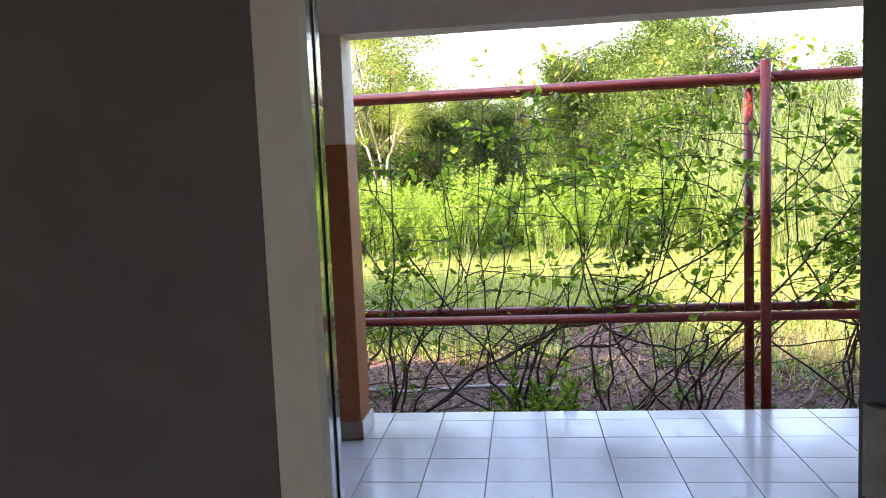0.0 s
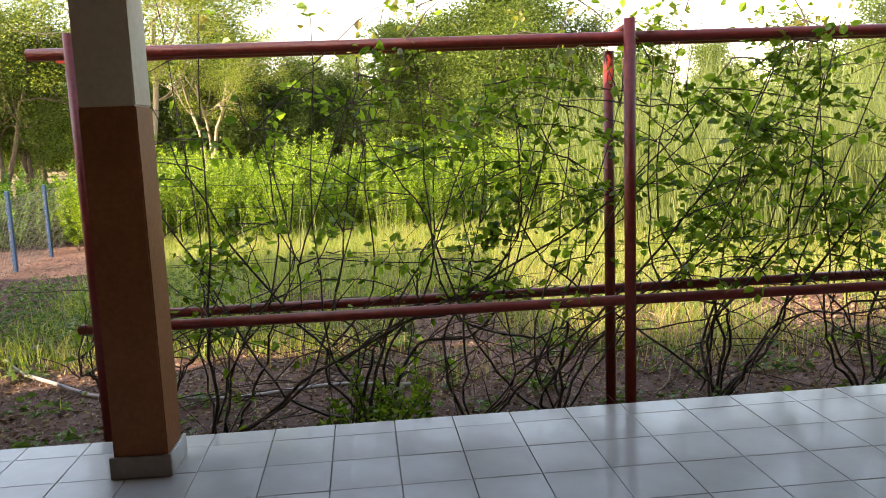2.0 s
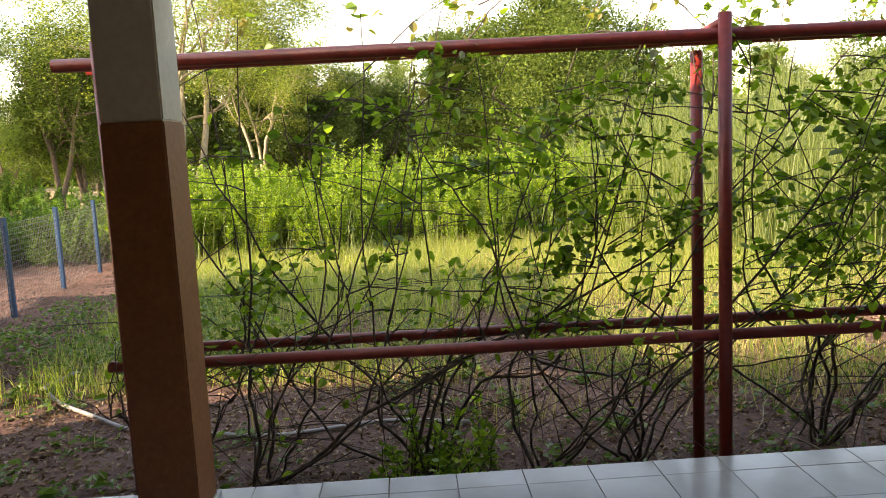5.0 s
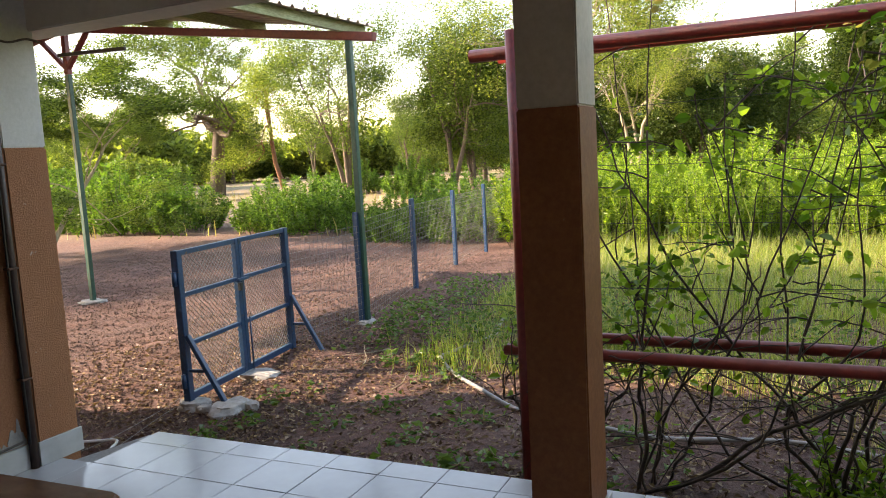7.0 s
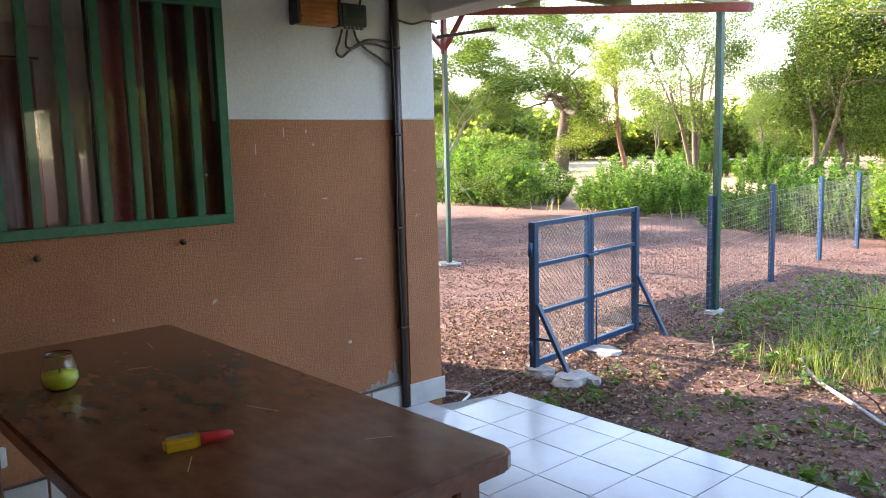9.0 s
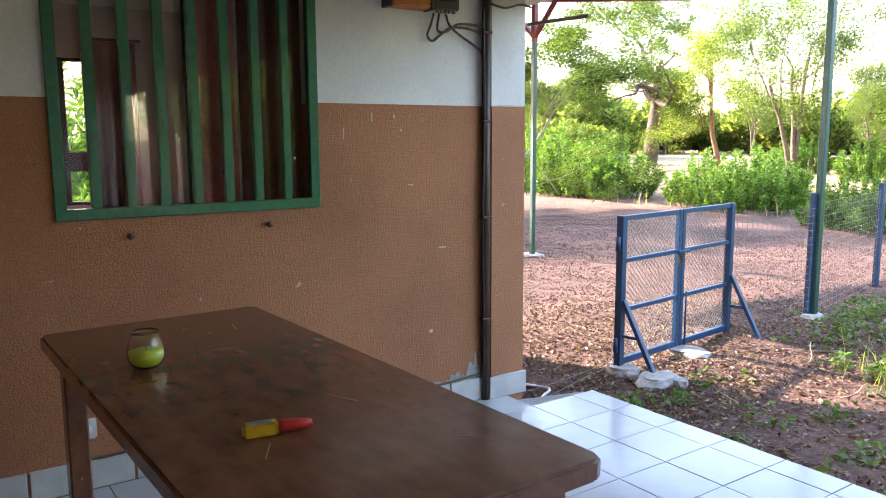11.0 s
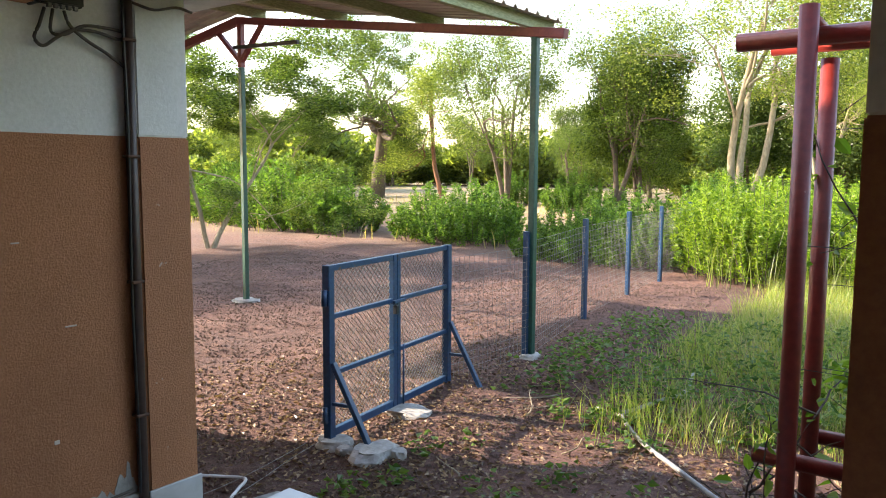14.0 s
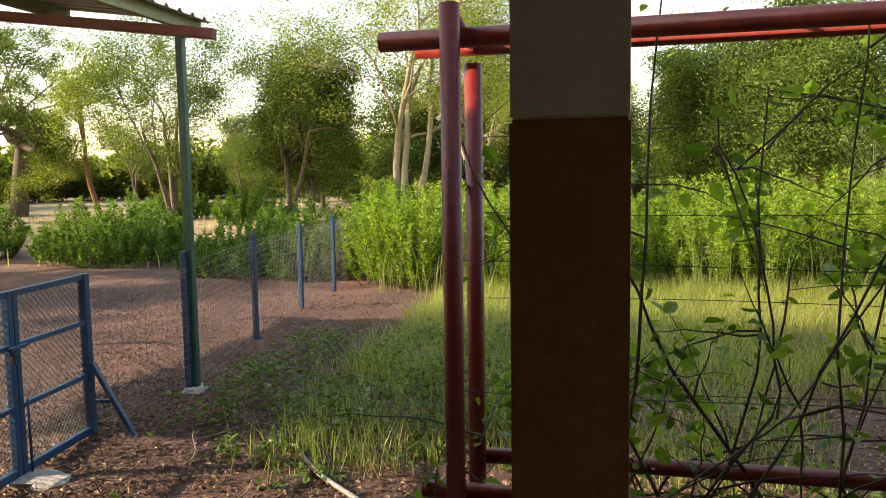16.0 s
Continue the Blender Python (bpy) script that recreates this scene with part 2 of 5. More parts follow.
def make_ground_material():
    m, nt, b = nodes_of("reddish_gravel_soil")
    t1, r1 = noise_ramp(nt, 16.0, [(0.3, (0.05, 0.022, 0.017)), (0.52, (0.14, 0.068, 0.05)), (0.75, (0.25, 0.155, 0.105))], detail=10, rough=0.75)
    t2, r2 = noise_ramp(nt, 0.45, [(0.35, (0.62, 0.58, 0.55)), (0.65, (1.1, 1.05, 1.0))], detail=6)
    col = mixed(nt, r1.outputs[0], r2.outputs[0], 1.0, 'MULTIPLY')
    t3, r3 = noise_ramp(nt, 0.22, [(0.48, (0, 0, 0)), (0.62, (1, 1, 1))], detail=7)
    t4, r4 = noise_ramp(nt, 7.0, [(0.3, (0.20, 0.155, 0.07)), (0.7, (0.38, 0.30, 0.16))], detail=8)
    # straw and dust over the soil away from the house
    sep = nt.nodes.new("ShaderNodeSeparateXYZ")
    tc = nt.nodes.new("ShaderNodeTexCoord")
    nt.links.new(tc.outputs["Object"], sep.inputs[0])
    far = nt.nodes.new("ShaderNodeMapRange")
    far.inputs[1].default_value, far.inputs[2].default_value = 14.0, 26.0
    nt.links.new(sep.outputs["Y"], far.inputs[0])
    fm = nt.nodes.new("ShaderNodeMath")
    fm.operation, fm.use_clamp = 'MULTIPLY', True
    nt.links.new(r3.outputs[0], fm.inputs[0])
    nt.links.new(far.outputs[0], fm.inputs[1])
    add = nt.nodes.new("ShaderNodeMath")
    add.operation, add.use_clamp = 'MULTIPLY_ADD', True
    nt.links.new(far.outputs[0], add.inputs[0])
    add.inputs[1].default_value = 0.55
    nt.links.new(fm.outputs[0], add.inputs[2])
    nt.links.new(mixed(nt, col, r4.outputs[0], add.outputs[0]), b.inputs["Base Color"])
    b.inputs["Roughness"].default_value = 0.95
    bump_on(nt, b, t1.outputs[0], 1.0, 0.03)
    return m


def make_tile_material():
    m, nt, b = nodes_of("glazed_white_floor_tile")
    t1, r1 = noise_ramp(nt, 5.0, [(0.3, (0.45, 0.435, 0.415)), (0.7, (0.51, 0.495, 0.475))], detail=5)
    info = nt.nodes.new("ShaderNodeObjectInfo")
    ramp = nt.nodes.new("ShaderNodeValToRGB")
    ramp.color_ramp.elements[0].color = (0.90, 0.90, 0.89, 1)
    ramp.color_ramp.elements[1].color = (1.0, 1.0, 1.0, 1)
    nt.links.new(info.outputs["Random"], ramp.inputs[0])
    nt.links.new(mixed(nt, r1.outputs[0], ramp.outputs[0], 1.0, 'MULTIPLY'), b.inputs["Base Color"])
    t2, r2 = noise_ramp(nt, 11.0, [(0.3, (0.10, 0.10, 0.10)), (0.75, (0.26, 0.26, 0.26))], detail=7)
    nt.links.new(r2.outputs[0], b.inputs["Roughness"])
    t3, r3 = noise_ramp(nt, 2.5, [(0.0, (0, 0, 0)), (1.0, (1, 1, 1))], detail=2)
    bump_on(nt, b, t3.outputs[0], 0.015, 0.004)
    return m


def make_glass(name, tint=(1, 1, 1), rough=0.0):
    m, nt, b = nodes_of(name)
    b.inputs["Base Color"].default_value = (*tint, 1)
    b.inputs["Transmission Weight"].default_value = 1.0
    b.inputs["Roughness"].default_value = rough
    b.inputs["IOR"].default_value = 1.45
    return m


SOIL = make_ground_material()
TILE = make_tile_material()
GLASS = make_glass("clear_glass")


# ---- mesh helpers ----
def mesh_from(name, verts, faces, material):
    me = bpy.data.meshes.new(name)
    me.from_pydata([tuple(v) for v in verts], [], [tuple(int(i) for i in f) for f in faces])
    me.materials.append(material)
    return me


def quads_mesh(name, v, f, material, smooth=False):
    """A mesh from arrays of vertices and four-cornered faces."""
    me = bpy.data.meshes.new(name)
    v, f = np.asarray(v, dtype=np.float32), np.asarray(f, dtype=np.int32)
    me.vertices.add(len(v))
    me.vertices.foreach_set("co", v.ravel())
    k = f.shape[1]
    me.loops.add(f.size)
    me.loops.foreach_set("vertex_index", f.ravel())
    me.polygons.add(len(f))
    me.polygons.foreach_set("loop_start", np.arange(len(f), dtype=np.int32) * k)
    me.polygons.foreach_set("loop_total", np.full(len(f), k, dtype=np.int32))
    me.update(calc_edges=True)
    me.polygons.foreach_set("use_smooth", np.full(len(f), smooth, dtype=bool))
    me.materials.append(material)
    return me


def child(name, me, parent, label=""):
    ob = new(name, me)
    ob.parent = parent
    if label:
        ob["label"] = label
    return ob


def part(name, bm, material, parent, label=""):
    me = bpy.data.meshes.new(name)
    bm.to_mesh(me)
    bm.free()
    me.materials.append(material)
    return child(name, me, parent, label)


def thing(name, label, category, at=(0, 0, 0), rz=0.0, group="", kind=""):
    ob = new(name)
    ob.matrix_world = pose(*at, 0, 0, rz)
    return tagged(ob, label, category, group, kind)


def box(lo, hi, bevel=0.0, segments=1):
    bm = bmesh.new()
    bmesh.ops.create_cube(bm, size=1)
    lo, hi = Vector(lo), Vector(hi)
    for v in bm.verts:
        v.co = Vector((lo[i] + (v.co[i] + 0.5) * (hi[i] - lo[i]) for i in range(3)))
    if bevel:
        bmesh.ops.bevel(bm, geom=bm.edges[:], offset=bevel, segments=segments, affect='EDGES')
    return bm


def bar(a, b, w, h, bevel=0.003):
    """A square bar from a to b."""
    a, b = Vector(a), Vector(b)
    bm = box((-w / 2, -h / 2, 0), (w / 2, h / 2, (b - a).length), bevel)
    up = (b - a).normalized()
    bmesh.ops.transform(bm, matrix=Matrix.Translation(a) @ up.to_track_quat('Z', 'Y').to_matrix().to_4x4(), verts=bm.verts)
    return bm


def tubes(lines, sides=6):
    """Vertices and faces of round stems along (points, radii) lines."""
    vs, fs, base = [], [], 0
    ang = np.linspace(0, 2 * math.pi, sides, endpoint=False)
    for pts, rad in lines:
        p = np.asarray(pts, dtype=float)
        n = len(p)
        r = np.full(n, rad) if np.isscalar(rad) else np.asarray(rad, dtype=float)
        d = np.gradient(p, axis=0)
        d /= np.linalg.norm(d, axis=1)[:, None] + 1e-9
        ref = np.where(np.abs(d[:, 2:3]) > 0.9, np.array([[1.0, 0, 0]]), np.array([[0, 0, 1.0]]))
        u = np.cross(d, ref)
        u /= np.linalg.norm(u, axis=1)[:, None] + 1e-9
        w = np.cross(d, u)
        ring = p[:, None] + r[:, None, None] * (np.cos(ang)[None, :, None] * u[:, None] + np.sin(ang)[None, :, None] * w[:, None])
        vs.append(ring.reshape(-1, 3))
        i, j = np.meshgrid(np.arange(n - 1), np.arange(sides), indexing="ij")
        k = (j + 1) % sides
        fs.append(np.stack([base + i * sides + j, base + i * sides + k, base + (i + 1) * sides + k, base + (i + 1) * sides + j], -1).reshape(-1, 4))
        base += n * sides
    return np.concatenate(vs), np.concatenate(fs)


def tube_mesh(name, lines, material, sides=6, caps=False):
    v, f = tubes(lines, sides)
    me = quads_mesh(name, v, f, material, smooth=True)
    if caps:
        bm = bmesh.new()
        bm.from_mesh(me)
        bmesh.ops.holes_fill(bm, edges=[e for e in bm.edges if e.is_boundary], sides=0)
        bm.to_mesh(me)
        bm.free()
    return me


def leaves(points, size, rng, aspect=0.55, droop=0.0, fold=0.18, direction=None, flat=0.0):
    """Folded four-cornered leaves at the points: each has a stalk end, two sides and a tip."""
    n = len(points)
    d = rng.normal(size=(n, 3))
    if direction is not None:
        d = d * 0.45 + direction
    d[:, 2] = d[:, 2] * (1 - flat) - droop
    d /= np.linalg.norm(d, axis=1)[:, None] + 1e-9
    s = rng.normal(size=(n, 3))
    if flat:
        s[:, 2] *= (1 - flat)
    s -= (s * d).sum(1)[:, None] * d
    s /= np.linalg.norm(s, axis=1)[:, None] + 1e-9
    nrm = np.cross(d, s)
    ln = (size * rng.uniform(0.6, 1.25, n))[:, None]
    p = np.asarray(points)
    mid = p + d * ln * 0.42 + nrm * ln * fold
    v = np.stack([p, mid + s * ln * aspect * 0.5, p + d * ln, mid - s * ln * aspect * 0.5], 1).reshape(-1, 3)
    f = np.arange(4 * n).reshape(-1, 4)
    return v, f


def broad_leaves(points, size, rng, droop=0.3):
    """Pointed oval leaves folded along the midrib: two halves of four corners each."""
    n = len(points)
    d = rng.normal(size=(n, 3))
    d[:, 2] = d[:, 2] * 0.6 - droop
    d /= np.linalg.norm(d, axis=1)[:, None] + 1e-9
    s = rng.normal(size=(n, 3)) * np.array([1, 1, 0.45])
    s -= (s * d).sum(1)[:, None] * d
    s /= np.linalg.norm(s, axis=1)[:, None] + 1e-9
    up = np.cross(d, s)
    ln = (size * rng.uniform(0.45, 1.35, n))[:, None]
    p = np.asarray(points)

    def at(along, side, lift):
        return p + ln * (d * along + s * side + up * lift)
    v = np.stack([p, at(0.30, 0.30, 0.10), at(0.68, 0.25, 0.06), at(1.0, 0.0, -0.06), at(0.68, -0.25, 0.06), at(0.30, -0.30, 0.10)], 1).reshape(-1, 3)
    k = np.arange(n)[:, None] * 6
    return v, np.concatenate([k + np.array([[0, 1, 2, 3]]), k + np.array([[0, 3, 4, 5]])], 0)


def blades(points, height, width, rng, lean=0.35):
    """Bent tapering blades, each of two four-cornered pieces."""
    n = len(points)
    p = np.asarray(points, dtype=float)
    az = rng.uniform(0, 2 * math.pi, n)
    out = np.stack([np.cos(az), np.sin(az), np.zeros(n)], 1)
    side = np.stack([-np.sin(az), np.cos(az), np.zeros(n)], 1)
    h = (height * rng.uniform(0.45, 1.2, n))[:, None]
    ln = (lean * rng.uniform(0.1, 1.3, n))[:, None] * h
    w = (width * rng.uniform(0.6, 1.3, n))[:, None] if np.isscalar(width) else width[:, None]
    z = np.array([[0, 0, 1.0]])
    a, b, c = p, p + z * h * 0.55 + out * ln * 0.3, p + z * h + out * ln
    v = np.stack([a - side * w / 2, a + side * w / 2, b + side * w * 0.4, b - side * w * 0.4, c + side * w * 0.08, c - side * w * 0.08], 1).reshape(-1, 3)
    k = np.arange(n)[:, None] * 6
    f = np.concatenate([k + np.array([[0, 1, 2, 3]]), k + np.array([[3, 2, 4, 5]])], 0)
    return v, f


GZ = -0.27


def ground_z(x, y):
    """Height of the soil: gentle unevenness."""
    return GZ + 0.025 * np.sin(1.3 * x + 0.7) * np.sin(1.1 * y) + 0.012 * np.sin(4.1 * x + 2.0 * y) + 0.010 * np.sin(3.3 * y - 5.2 * x)


# ---- ground ----
def build_ground():
    def axis(lo, hi, fine, step, reach):
        mid = np.arange(lo, hi + 1e-6, step)
        grow = step * 1.35 ** np.arange(1, 40)
        out = np.cumsum(grow)
        out = out[out < reach]
        return np.concatenate([lo - out[::-1], mid, hi + out])
    gx, gy = axis(-14, 8, 0, 0.16, 900), axis(4.2, 15, 0, 0.16, 900)
    X, Y = np.meshgrid(gx, gy, indexing="ij")
    rng = np.random.default_rng(3)
    Z = ground_z(X, Y)
    near = (np.abs(X + 3) < 12) & (Y > 4) & (Y < 15.5)
    Z = Z + np.where(near, rng.normal(0, 0.008, Z.shape), 0)
    Z = np.where((Y < 4.3) & (X > -4.2), GZ - 0.12, Z)
    v = np.stack([X, Y, Z], -1).reshape(-1, 3)
    i, j = np.meshgrid(np.arange(len(gx) - 1), np.arange(len(gy) - 1), indexing="ij")
    m = len(gy)
    f = np.stack([i * m + j, (i + 1) * m + j, (i + 1) * m + j + 1, i * m + j + 1], -1).reshape(-1, 4)
    ob = new("ground", quads_mesh("ground", v, f, SOIL, smooth=True))
    tagged(ob, "reddish-brown gravelly soil ground with dry leaves and straw", "ground", kind="structure")


build_ground()

# ---- house ----
WALL_X = -3.70          # face of the wall with the barred window
DADO = 1.585
BEAM_Z = 2.15


def wall_piece(parent, name, lo, hi, material):
    part(name, box(lo, hi), material, parent)


def two_tone(parent, lo, hi, top):
    """Brown roughcast below, white paint above."""
    part("dado", box(lo, (hi[0], hi[1], DADO)), PLASTER_BROWN, parent, "brown roughcast lower wall")
    part("upper_wall", box((lo[0] + 0.002, lo[1] + 0.002, DADO), (hi[0] - 0.002, hi[1] - 0.002, top)), PLASTER_WHITE, parent, "white painted upper wall")


def build_window_wall():
    w = thing("wall_west", "brown and white two-tone plastered wall with barred window", "wall", kind="structure")
    x0, x1 = WALL_X - 0.18, WALL_X
    wy0, wy1, wz0, wz1 = 1.592, 2.705, 1.108, 2.125
    part("dado", box((x0, 0.45, -0.3), (x1, wy0, DADO)), PLASTER_BROWN, w)
    part("dado", box((x0, wy1, -0.3), (x1, 3.67, DADO)), PLASTER_BROWN, w)
    part("dado", box((x0, wy0, -0.3), (x1, wy1, wz0)), PLASTER_BROWN, w)
    part("upper_wall", box((x0, 0.45, DADO), (x1 - 0.003, wy0, 2.62)), PLASTER_WHITE, w)
    part("upper_wall", box((x0, wy1, DADO), (x1 - 0.003, 3.67, 2.62)), PLASTER_WHITE, w)
    part("upper_wall", box((x0, wy0, wz1), (x1 - 0.003, wy1, 2.62)), PLASTER_WHITE, w)
    # corner pier a little proud of the wall
    part("dado", box((x0, 3.67, -0.3), (x1 + 0.03, 3.905, DADO), 0.008, 2), PLASTER_BROWN, w)
    part("upper_wall", box((x0 + 0.002, 3.67, DADO), (x1 + 0.027, 3.903, 2.62), 0.006, 2), PLASTER_WHITE, w)
    for lo, hi in (((x1, 0.62, 0.0), (x1 + 0.012, 1.02, 0.125)), ((x1, 1.03, 0.0), (x1 + 0.012, 1.42, 0.125)), ((x1, 1.43, 0.0), (x1 + 0.012, 1.82, 0.125)),
                   ((x1, 1.83, 0.0), (x1 + 0.012, 2.22, 0.125)), ((x1, 2.23, 0.0), (x1 + 0.012, 2.62, 0.125)), ((x1, 2.63, 0.0), (x1 + 0.012, 3.02, 0.125)),
                   ((x1, 3.03, 0.0), (x1 + 0.012, 3.42, 0.125)), ((x1, 3.43, 0.0), (x1 + 0.012, 3.66, 0.125)),
                   ((x1 + 0.03, 3.662, 0.0), (x1 + 0.044, 3.915, 0.125))):
        part("skirting_tile", box(lo, hi, 0.003), SKIRT, w, "white glazed skirting tile")
    # scuffs and worn cement patches low on the wall
    for y, z, wy, hz in ((2.98, 1.50, 0.006, 0.045), (3.14, 1.455, 0.008, 0.012), (2.83, 1.42, 0.005, 0.05), (3.10, 1.52, 0.01, 0.014), (3.18, 1.19, 0.03, 0.005), (3.36, 0.86, 0.045, 0.006), (2.58, 1.33, 0.012, 0.012), (3.3, 0.42, 0.02, 0.016)):
        part("scuff", box((x1, y, z), (x1 + 0.0035, y + wy, z + hz), 0.001), SCUFF, w, "pale scuff in the paint")
    rng = np.random.default_rng(40)
    for y, z, wy, hz in ((3.40, 0.127, 0.13, 0.06), (3.53, 0.127, 0.10, 0.17), (3.28, 0.127, 0.10, 0.035), (3.00, 0.127, 0.20, 0.025)):
        k = 12
        pts = [(y, z), (y + wy, z)] + [(y + wy * (1 - i / k), z + hz * rng.uniform(0.35, 1.0) * math.sin(math.pi * (0.12 + 0.76 * i / k))) for i in range(k + 1)]
        bm = bmesh.new()
        face = bm.faces.new([bm.verts.new((x1, a, b)) for a, b in pts])
        ext = bmesh.ops.extrude_face_region(bm, geom=[face])
        for v in ext["geom"]:
            if isinstance(v, bmesh.types.BMVert):
                v.co.x = x1 + 0.003
        bmesh.ops.recalc_face_normals(bm, faces=bm.faces[:])
        part("worn_patch", bm, CEMENT, w, "bare cement where paint has flaked")
    # side of the house seen round the corner
    part("dado", box((-7.56, 3.70, -0.4), (x0, 3.895, DADO)), PLASTER_BROWN, w)
    part("upper_wall", box((-7.56, 3.702, DADO), (x0, 3.893, 2.62)), PLASTER_WHITE, w)
    return w


build_window_wall()


def prism(ring, z0, z1):
    bm = bmesh.new()
    face = bm.faces.new([bm.verts.new((x, y, z0)) for x, y in ring])
    ext = bmesh.ops.extrude_face_region(bm, geom=[face])
    for v in ext["geom"]:
        if isinstance(v, bmesh.types.BMVert):
            v.co.z = z1
    bmesh.ops.recalc_face_normals(bm, faces=bm.faces[:])
    return bm


def build_front_wall():
    w = thing("wall_south", "house front wall with a doorway onto the veranda", "wall", kind="structure")
    y0, y1 = 0.455, 0.60
    # room side of the wall: its shade is in the dark colour
    part("inner_plaster", box((WALL_X, y0, 0), (-0.16, y0 + 0.03, 2.5)), PLASTER_UNLIT, w, "grey room plaster with its dimness put into the colour")
    part("inner_plaster", box((-0.16, y0 - 0.001, 0), (-0.089, y0 + 0.03, 2.12)), PLASTER_UNLIT, w, "grey room plaster with its dimness put into the colour")
    part("reveal", prism([(-0.0885, 0.454), (-0.067, 0.500), (-0.067, 0.522), (-0.16, 0.522), (-0.16, 0.487), (-0.0885, 0.487)], 0, 2.12), REVEAL, w, "pale cream painted door reveal")
    part("dado", box((WALL_X, y0 + 0.03, 0), (-0.16, y1, DADO)), PLASTER_BROWN, w)
    part("upper_wall", box((WALL_X, y0 + 0.03, DADO), (-0.16, y1 - 0.002, 2.5)), PLASTER_WHITE, w)
    part("dado", box((0.64, y0, 0), (7.0, y1, DADO)), PLASTER_BROWN, w)
    part("upper_wall", box((0.64, y0, DADO), (7.0, y1 - 0.002, 2.5)), PLASTER_WHITE, w)
    part("lintel", box((-0.16, y0, 2.12), (0.64, y1 - 0.004, 2.5)), PLASTER_WHITE, w)


build_front_wall()


def build_door():
    d = thing("door_1", "open dark steel door with glossy green frame", "door", kind="structure")
    part("frame_post", prism([(-0.068, 0.524), (-0.108, 0.70), (-0.15, 0.70), (-0.15, 0.524)], 0.0, 2.12), DARK_DOOR, d, "glossy dark green steel frame")
    part("seal", prism([(-0.0835, 0.600), (-0.0872, 0.616), (-0.0895, 0.616), (-0.0858, 0.600)], 0.0, 2.12), BLACK, d, "black rubber door seal")
    # the leaf's black colour stands in for its unlit face
    leaf = part("door_leaf", prism([(0.60, 0.61), (0.520, 0.93), (0.555, 0.938), (0.636, 0.61)], 0.01, 2.11), BLACK, d, "door leaf swung outwards, coloured black for its unlit side")
    part("handle", prism([(0.534, 0.87), (0.5265, 0.90), (0.512, 0.896), (0.520, 0.866)], 0.98, 1.10), STEEL, leaf)


build_door()


def build_room_behind():
    w = thing("wall_room", "grey walls of the room behind the door, colour darkened for dimness", "wall", kind="structure")
    # the gap left in the back wall is added, unseen, to let skylight in
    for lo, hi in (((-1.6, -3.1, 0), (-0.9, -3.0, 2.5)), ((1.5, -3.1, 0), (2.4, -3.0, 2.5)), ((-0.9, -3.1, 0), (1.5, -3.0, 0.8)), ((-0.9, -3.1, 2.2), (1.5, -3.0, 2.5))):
        part("wall_piece", box(lo, hi), PLASTER_UNLIT, w)
    part("wall_piece", box((-1.7, -3.1, 0), (-1.6, 0.45, 2.5)), PLASTER_UNLIT, w)
    part("wall_piece", box((2.4, -3.1, 0), (2.5, 0.45, 2.5)), PLASTER_UNLIT, w)
    f = new("floor_room", None)
    tagged(f, "grey tiled floor of the dim room", "floor", kind="structure")
    part("slab", box((-1.7, -3.1, -0.1), (2.5, 0.60, -0.002)), SKIRT, f)
    c = part("ceiling_room", box((-1.7, -3.1, 2.5), (2.5, 0.60, 2.6)), PLASTER_UNLIT, None)
    tagged(c, "painted ceiling of the room behind the door, colour darkened for dimness", "ceiling", kind="structure")


build_room_behind()


def build_pillar(x0, x1, y0, y1):
    p = thing("pillar", "square veranda pillar painted brown below and cream above", "pillar", kind="structure")
    part("dado", box((x0, y0, 0.0), (x1, y1, DADO), 0.006, 2), PILLAR_BROWN, p, "brown painted plaster")
    part("upper_shaft", box((x0 + 0.002, y0 + 0.002, DADO), (x1 - 0.002, y1 - 0.002, BEAM_Z), 0.006, 2), PILLAR_CREAM, p, "cream painted plaster")
    e = 0.016
    # front tile painted darker, as shade; the side tiles keep SKIRT
    part("skirting_tile", box((x0 - e, y0 - e, 0), (x1 + e, y0 - 0.001, 0.098), 0.003), SKIRT_SHADED, p, "grey skirting tile coloured darker for the shaded front")
    part("skirting_tile", box((x1 + 0.001, y0 - 0.001, 0), (x1 + e, y1 + e, 0.098), 0.003), SKIRT, p)
    part("skirting_tile", box((x0 - e, y0 - 0.001, 0), (x0 - 0.001, y1 + e, 0.098), 0.003), SKIRT, p)


build_pillar(-1.135, -0.905, 3.857, 4.085)
build_pillar(4.10, 4.33, 3.857, 4.085)

beam = part("beam", box((WALL_X - 0.18, 3.872, BEAM_Z), (7.0, 4.072, 2.5), 0.006, 2), CEIL, None)
tagged(beam, "cream painted concrete veranda edge beam", "beam", kind="structure")
ceil = part("ceiling_veranda", box((WALL_X, 0.60, 2.5), (7.0, 4.07, 2.6)), CEIL, None)
tagged(ceil, "cream painted veranda ceiling", "ceiling", kind="structure")
# roof out of view; its long back overhang is added to block sun
roof = part("roof_house", box((-7.62, -5.6, 2.62), (7.2, 3.92, 2.96)), TIN, None)
tagged(roof, "grey metal house roof with back overhang added as sun block", "roof", kind="structure")
endw = part("wall_east", box((7.0, -3.1, -0.3), (7.15, 4.0, 2.62)), PLASTER_WHITE, None)
tagged(endw, "plain white end wall of the veranda", "wall", kind="structure")


